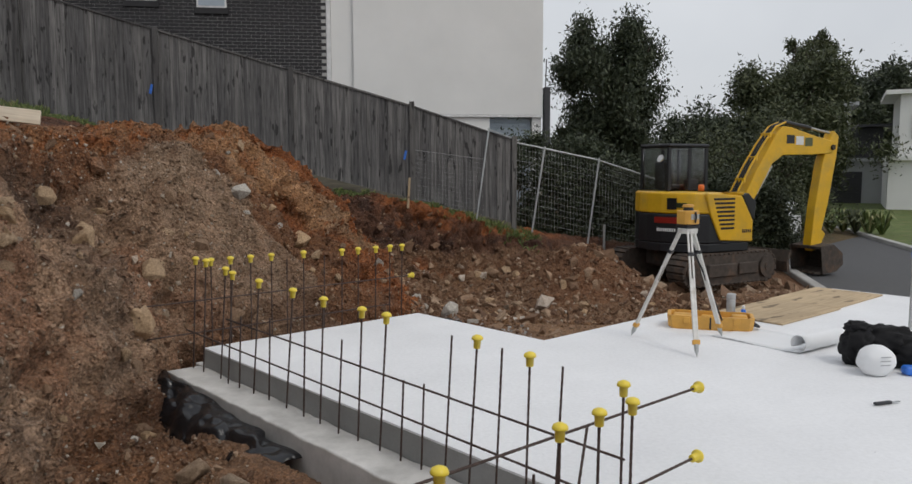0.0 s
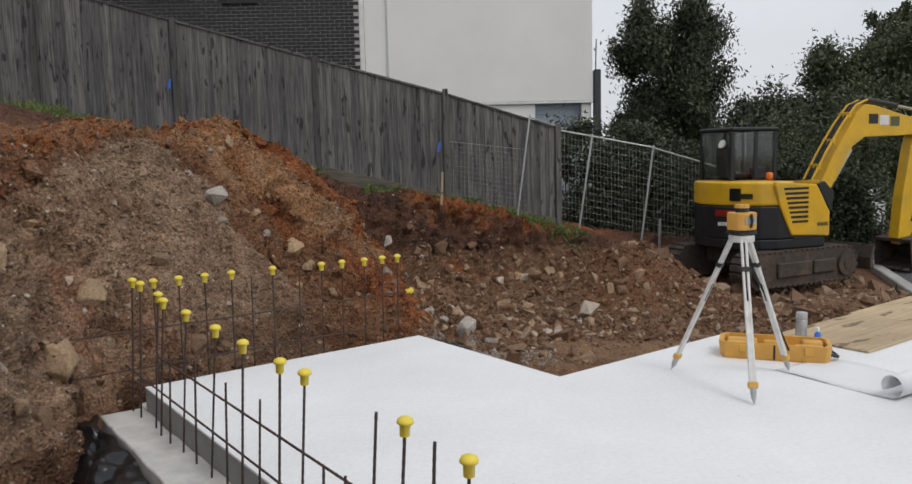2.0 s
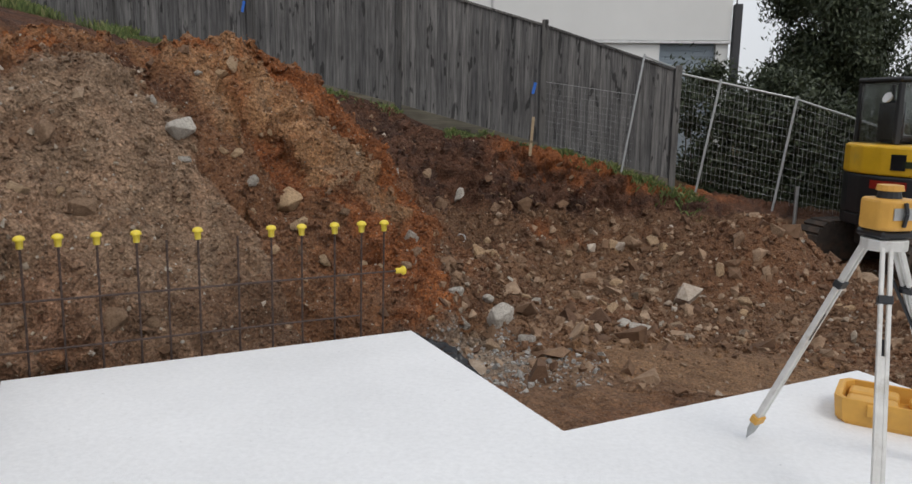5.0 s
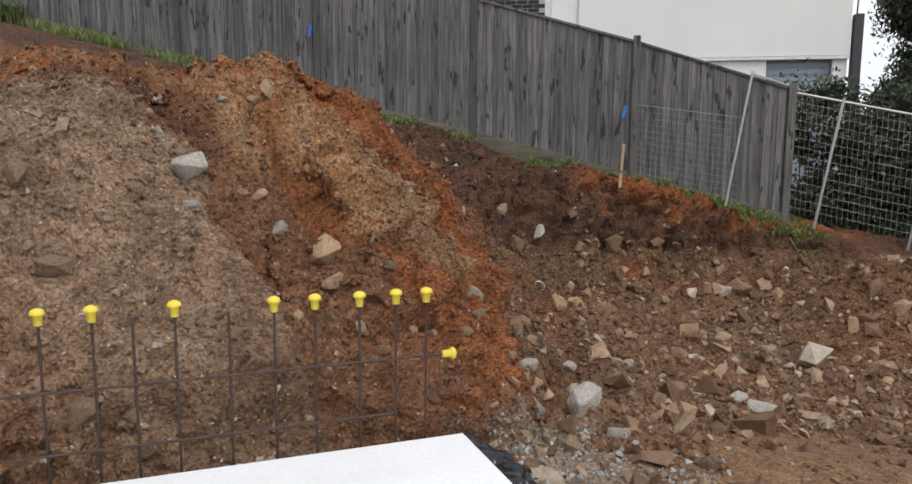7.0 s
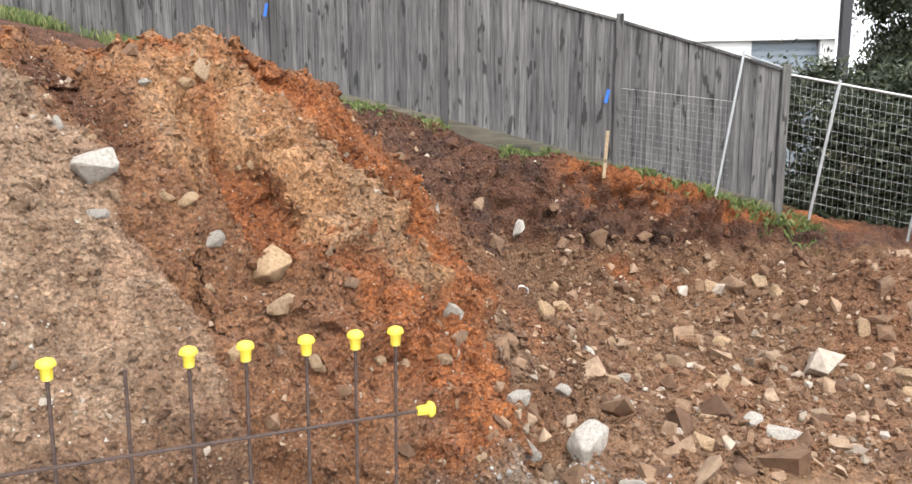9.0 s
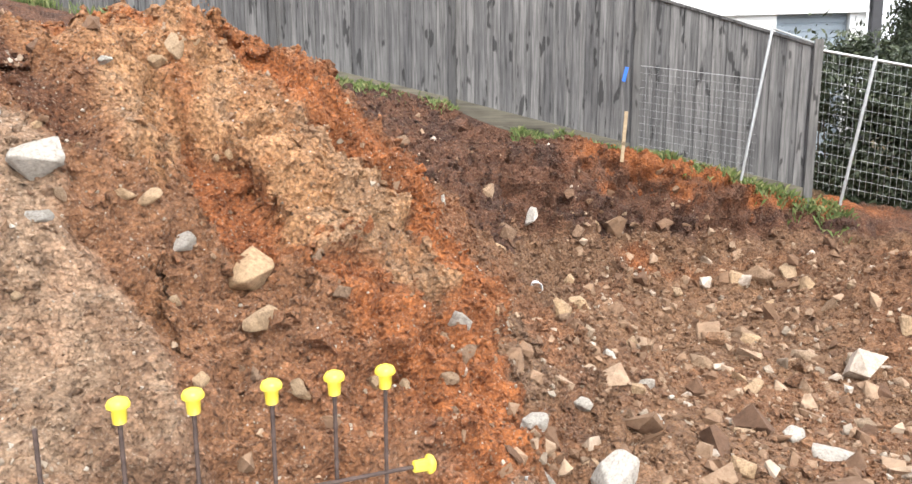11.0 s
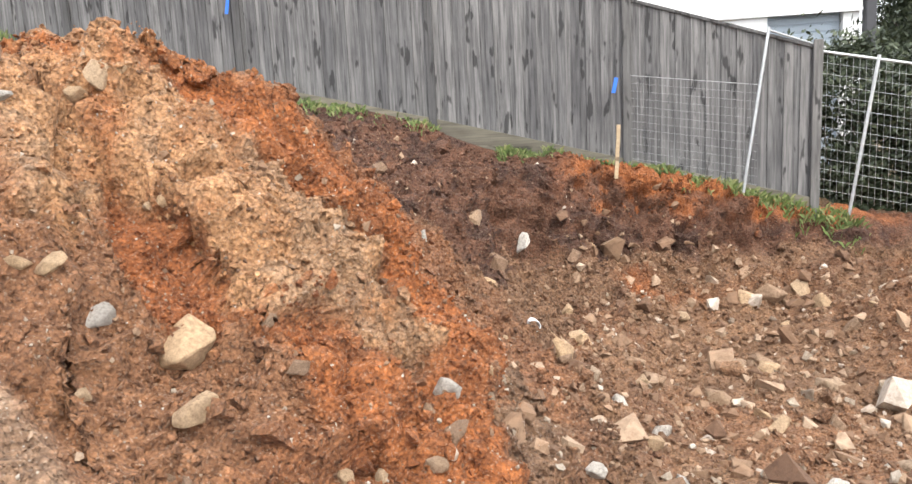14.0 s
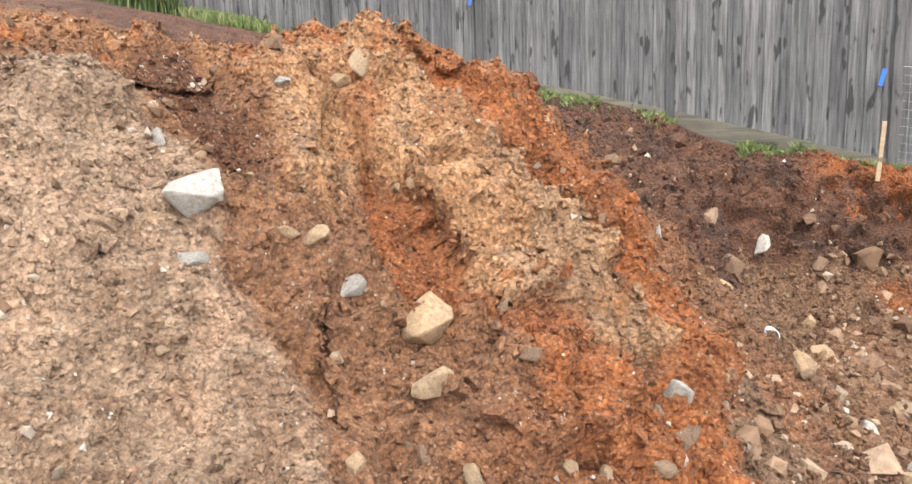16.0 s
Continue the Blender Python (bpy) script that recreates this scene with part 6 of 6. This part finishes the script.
NEAR_ROCKS = (
    ("tan", -0.47, 6.75, 0.299, 0.80), ("tan", -0.53, 7.56, 0.230, 0.70), ("tan", -1.12, 7.00, 0.148, 0.90), ("tan", -0.85, 6.89, 0.274, 0.60), ("pale", -0.71, 5.76, 0.097, 0.50),
    ("pale", -1.14, 4.73, 0.075, 0.80), ("tan", -0.65, 4.05, 0.083, 0.70), ("tan", -0.42, 3.97, 0.076, 0.80), ("brown", -0.22, 8.22, 0.167, 0.80),
    ("pale", -0.13, 6.55, 0.118, 0.50), ("brown", 0.46, 5.94, 0.104, 0.80), ("brown", -0.53, 8.35, 0.179, 0.80), ("tan", -0.94, 5.45, 0.138, 0.60), ("tan", -1.01, 5.74, 0.116, 0.70),
    ("tan", -1.01, 5.22, 0.091, 0.60), ("tan", -0.46, 6.10, 0.115, 0.60), ("pale", -0.35, 4.01, 0.048, 0.80), ("brown", -0.53, 3.78, 0.116, 0.70), ("brown", -0.33, 3.49, 0.100, 0.80),
    ("tan", -0.89, 5.99, 0.108, 0.70), ("brown", -0.38, 6.35, 0.126, 0.70), ("tan", -0.47, 7.95, 0.116, 0.80), ("pale", -0.78, 4.15, 0.047, 0.80),
)
BESIDE_FOOTING = (
    ("tan", -0.2, 6.05, 0.117, 0.8), ("brown", 0.35, 5.05, 0.156, 0.9), ("brown", 0.62, 4.72, 0.13, 0.9), ("brown", 0.55, 4.5, 0.169, 0.9), ("brown", 0.9, 4.0, 0.286, 0.7),
    ("pale", 0.05, 6.9, 0.065, 0.9), ("pale", -0.05, 6.75, 0.065, 0.9), ("pale", -0.12, 6.98, 0.058, 0.9),
)
rq = random.Random(21)
for rows, most_tilt, bed in ((BANK_ROCKS, 14, 0.46), (RIDGE_ROCKS, 20, 0.46), (PIT_ROCKS, 25, 0.5), (NEAR_ROCKS, 15, 0.44), (BESIDE_FOOTING, 10, 0.35)):
    for kind, x, y, size, squash in rows:
        put_rock(kind, rq.randrange(14), x, y, size, squash, rq.uniform(0, 360), rq.uniform(0.3, 1) * most_tilt, bed)

rr = random.Random(77)
placed = 0
while placed < 200:
    zone = rr.random()
    if zone < 0.58:
        x, y = rr.uniform(1.6, 7.0), rr.uniform(9.3, 16.0)
    elif zone < 0.78:
        x, y = rr.uniform(-1.6, 0.0), rr.uniform(4.0, 8.6)
    else:
        x, y = rr.uniform(-1.8, 2.2), rr.uniform(5.0, 13.5)
    if in_slab(np.array(x), np.array(y), 0.2)[0] or (3.2 < x < 5.2 and 8.7 < y < 10.5):
        continue
    kind = rr.choices(("brown", "tan", "pale"), (0.69, 0.29, 0.02))[0]
    size = rr.choices((0.05, 0.075, 0.11, 0.16), (0.32, 0.36, 0.23, 0.09))[0] * rr.uniform(0.8, 1.2)
    if x < 2.0 and 8.3 < y < 13.0:
        size = min(size, 0.05)
    put_rock(kind, rr.randrange(14), x, y, size, rr.uniform(0.6, 1.0), rr.uniform(0, 360), rr.uniform(-30, 50), 0.5)
    placed += 1


# ---- small stones and clods, past counting ----
def scatter(name, n, region, sizes, material, label, seed, keep, bed=0.2):
    rng = np.random.RandomState(seed)
    x0, x1, y0, y1 = region
    x, y = rng.uniform(x0, x1, n), rng.uniform(y0, y1, n)
    h, d, run, inside = ground_shape(x, y)
    ok = keep(x, y, h, d, run, rng) & ~in_slab(x, y, 0.06)[0]
    x, y, h = surface(x[ok], y[ok])[0]
    size = np.exp(rng.normal(math.log(sizes[0]), sizes[1], len(x)))
    verts, faces, base = [], [], 0
    for i in range(10):
        b = rock_mesh(300 + i, 9, 0.7)
        b.verts.index_update()
        v = np.array([k.co[:] for k in b.verts])
        f = np.array([[k.index for k in g.verts] for g in b.faces if len(g.verts) == 3])
        b.free()
        sel = np.arange(i, len(x), 10)
        q = rng.normal(0, 1, (len(sel), 4))
        q /= np.linalg.norm(q, axis=1, keepdims=True)
        w, a, c, e = q.T
        rot = np.stack([1 - 2 * (c * c + e * e), 2 * (a * c - e * w), 2 * (a * e + c * w), 2 * (a * c + e * w), 1 - 2 * (a * a + e * e), 2 * (c * e - a * w), 2 * (a * e - c * w), 2 * (c * e + a * w), 1 - 2 * (a * a + c * c)], -1).reshape(-1, 3, 3)
        p = np.einsum("nij,kj->nki", rot, v) * size[sel][:, None, None] + np.stack([x[sel], y[sel], h[sel] + size[sel] * bed], -1)[:, None, :]
        verts.append(p.reshape(-1, 3))
        faces.append((f[None] + (np.arange(len(sel)) * len(v))[:, None, None] + base).reshape(-1, 3))
        base += len(sel) * len(v)
    me = raw_mesh(name, np.concatenate(verts).tolist(), np.concatenate(faces).tolist(), material)
    if material is SOIL:
        p = np.concatenate(verts)
        hh, dd, rn, _ = ground_shape(p[:, 0], p[:, 1])
        rgba = np.concatenate([soil_colours(p[:, 0], p[:, 1], hh, dd, rn), np.ones((len(p), 1))], 1)
        me.color_attributes.new("soil", "FLOAT_COLOR", "POINT").data.foreach_set("color", rgba.ravel().astype(np.float32))
    ob = new(name, me)
    return tagged(ob, label, "rubble", kind="stuff")


scatter("rubble", 10500, (1.9, 11.0, 8.6, 16.9), (0.032, 0.7), RUBBLE, "loose brown rubble and clods over the pit", 1, lambda x, y, h, d, run, rng: (d < 0.9) & ~((np.hypot(x - 4.2, y - 9.6) < 0.9) & (rng.uniform(0, 1, len(x)) < 0.85)), 0.0)
scatter("rubble", 9000, (-3.0, 2.6, 7.4, 16.5), (0.0095, 0.68), RUBBLE, "small stones and clods on the clay bank", 2, lambda x, y, h, d, run, rng: d > -0.1)
scatter("rubble", 9000, (-2.6, 0.9, 1.6, 8.2), (0.0115, 0.68), RUBBLE, "small stones and clods on the near bank", 3, lambda x, y, h, d, run, rng: d > -0.9)
scatter("pebbles", 7000, (-2.4, 1.0, 1.6, 8.6), (0.011, 0.6), PEBBLE, "pale pebbles and chips over the grey bank", 12, lambda x, y, h, d, run, rng: d > -0.7)
scatter("pebbles", 3500, (-1.4, 2.4, 8.4, 12.0), (0.0065, 0.5), PEBBLE, "pale grit and chips on the cut bank", 13, lambda x, y, h, d, run, rng: d > 0.0)
scatter("pebbles", 900, (1.7, 7.5, 9.6, 16.6), (0.022, 0.6), PEBBLE, "pale broken stone over the pit", 14, lambda x, y, h, d, run, rng: (d < 0.7) & (rng.uniform(0, 1, len(x)) < 1.2 - 0.13 * (y - 9)) & (np.hypot(x - 4.2, y - 9.6) > 1.0))
scatter("gravel", 2600, (1.9, 3.5, 8.2, 10.0), (0.016, 0.45), GRAVEL, "pale grey crushed rock beside the slab corner", 4, lambda x, y, h, d, run, rng: np.hypot(x - 2.6, y - 9.0) < 0.62 + 0.2 * rng.uniform(-1, 1, len(x)))
scatter("clods", 46000, (-2.4, 2.5, 7.6, 13.2), (0.0115, 0.6), SOIL, "crumbling clods of orange and brown clay", 6, lambda x, y, h, d, run, rng: d > -0.2)
scatter("clods", 22000, (-2.4, 0.9, 2.0, 8.0), (0.012, 0.6), SOIL, "crumbling clods of grey-brown earth", 7, lambda x, y, h, d, run, rng: d > -0.7)
scatter("clods", 22000, (0.6, 7.5, 9.2, 17.2), (0.019, 0.6), SOIL, "broken clods of brown clay over the pit", 8, lambda x, y, h, d, run, rng: ~((np.hypot(x - 4.2, y - 9.6) < 0.9) & (rng.uniform(0, 1, len(x)) < 0.9)))
scatter("clods", 15000, (-3.0, 3.6, 12.8, 17.35), (0.018, 0.6), SOIL, "broken clods of dark clay below the fence", 9, lambda x, y, h, d, run, rng: d > 0)
for px, py in ((1.72, 13.05), (1.9, 12.9)):
    bm = tube((0, 0, 0), (0.0, -0.16, 0.02), 0.05, None, 16, None, False)
    ob = solid("pipe_offcut", bm, TRIM_WHITE, "short white plastic pipe offcut in the rubble", "pipe", "pipe offcuts", at=pose(px, py, ground_z(px, py) + 0.05, 0, 0, 15))
    ob.modifiers.new("wall", "SOLIDIFY").thickness = 0.006
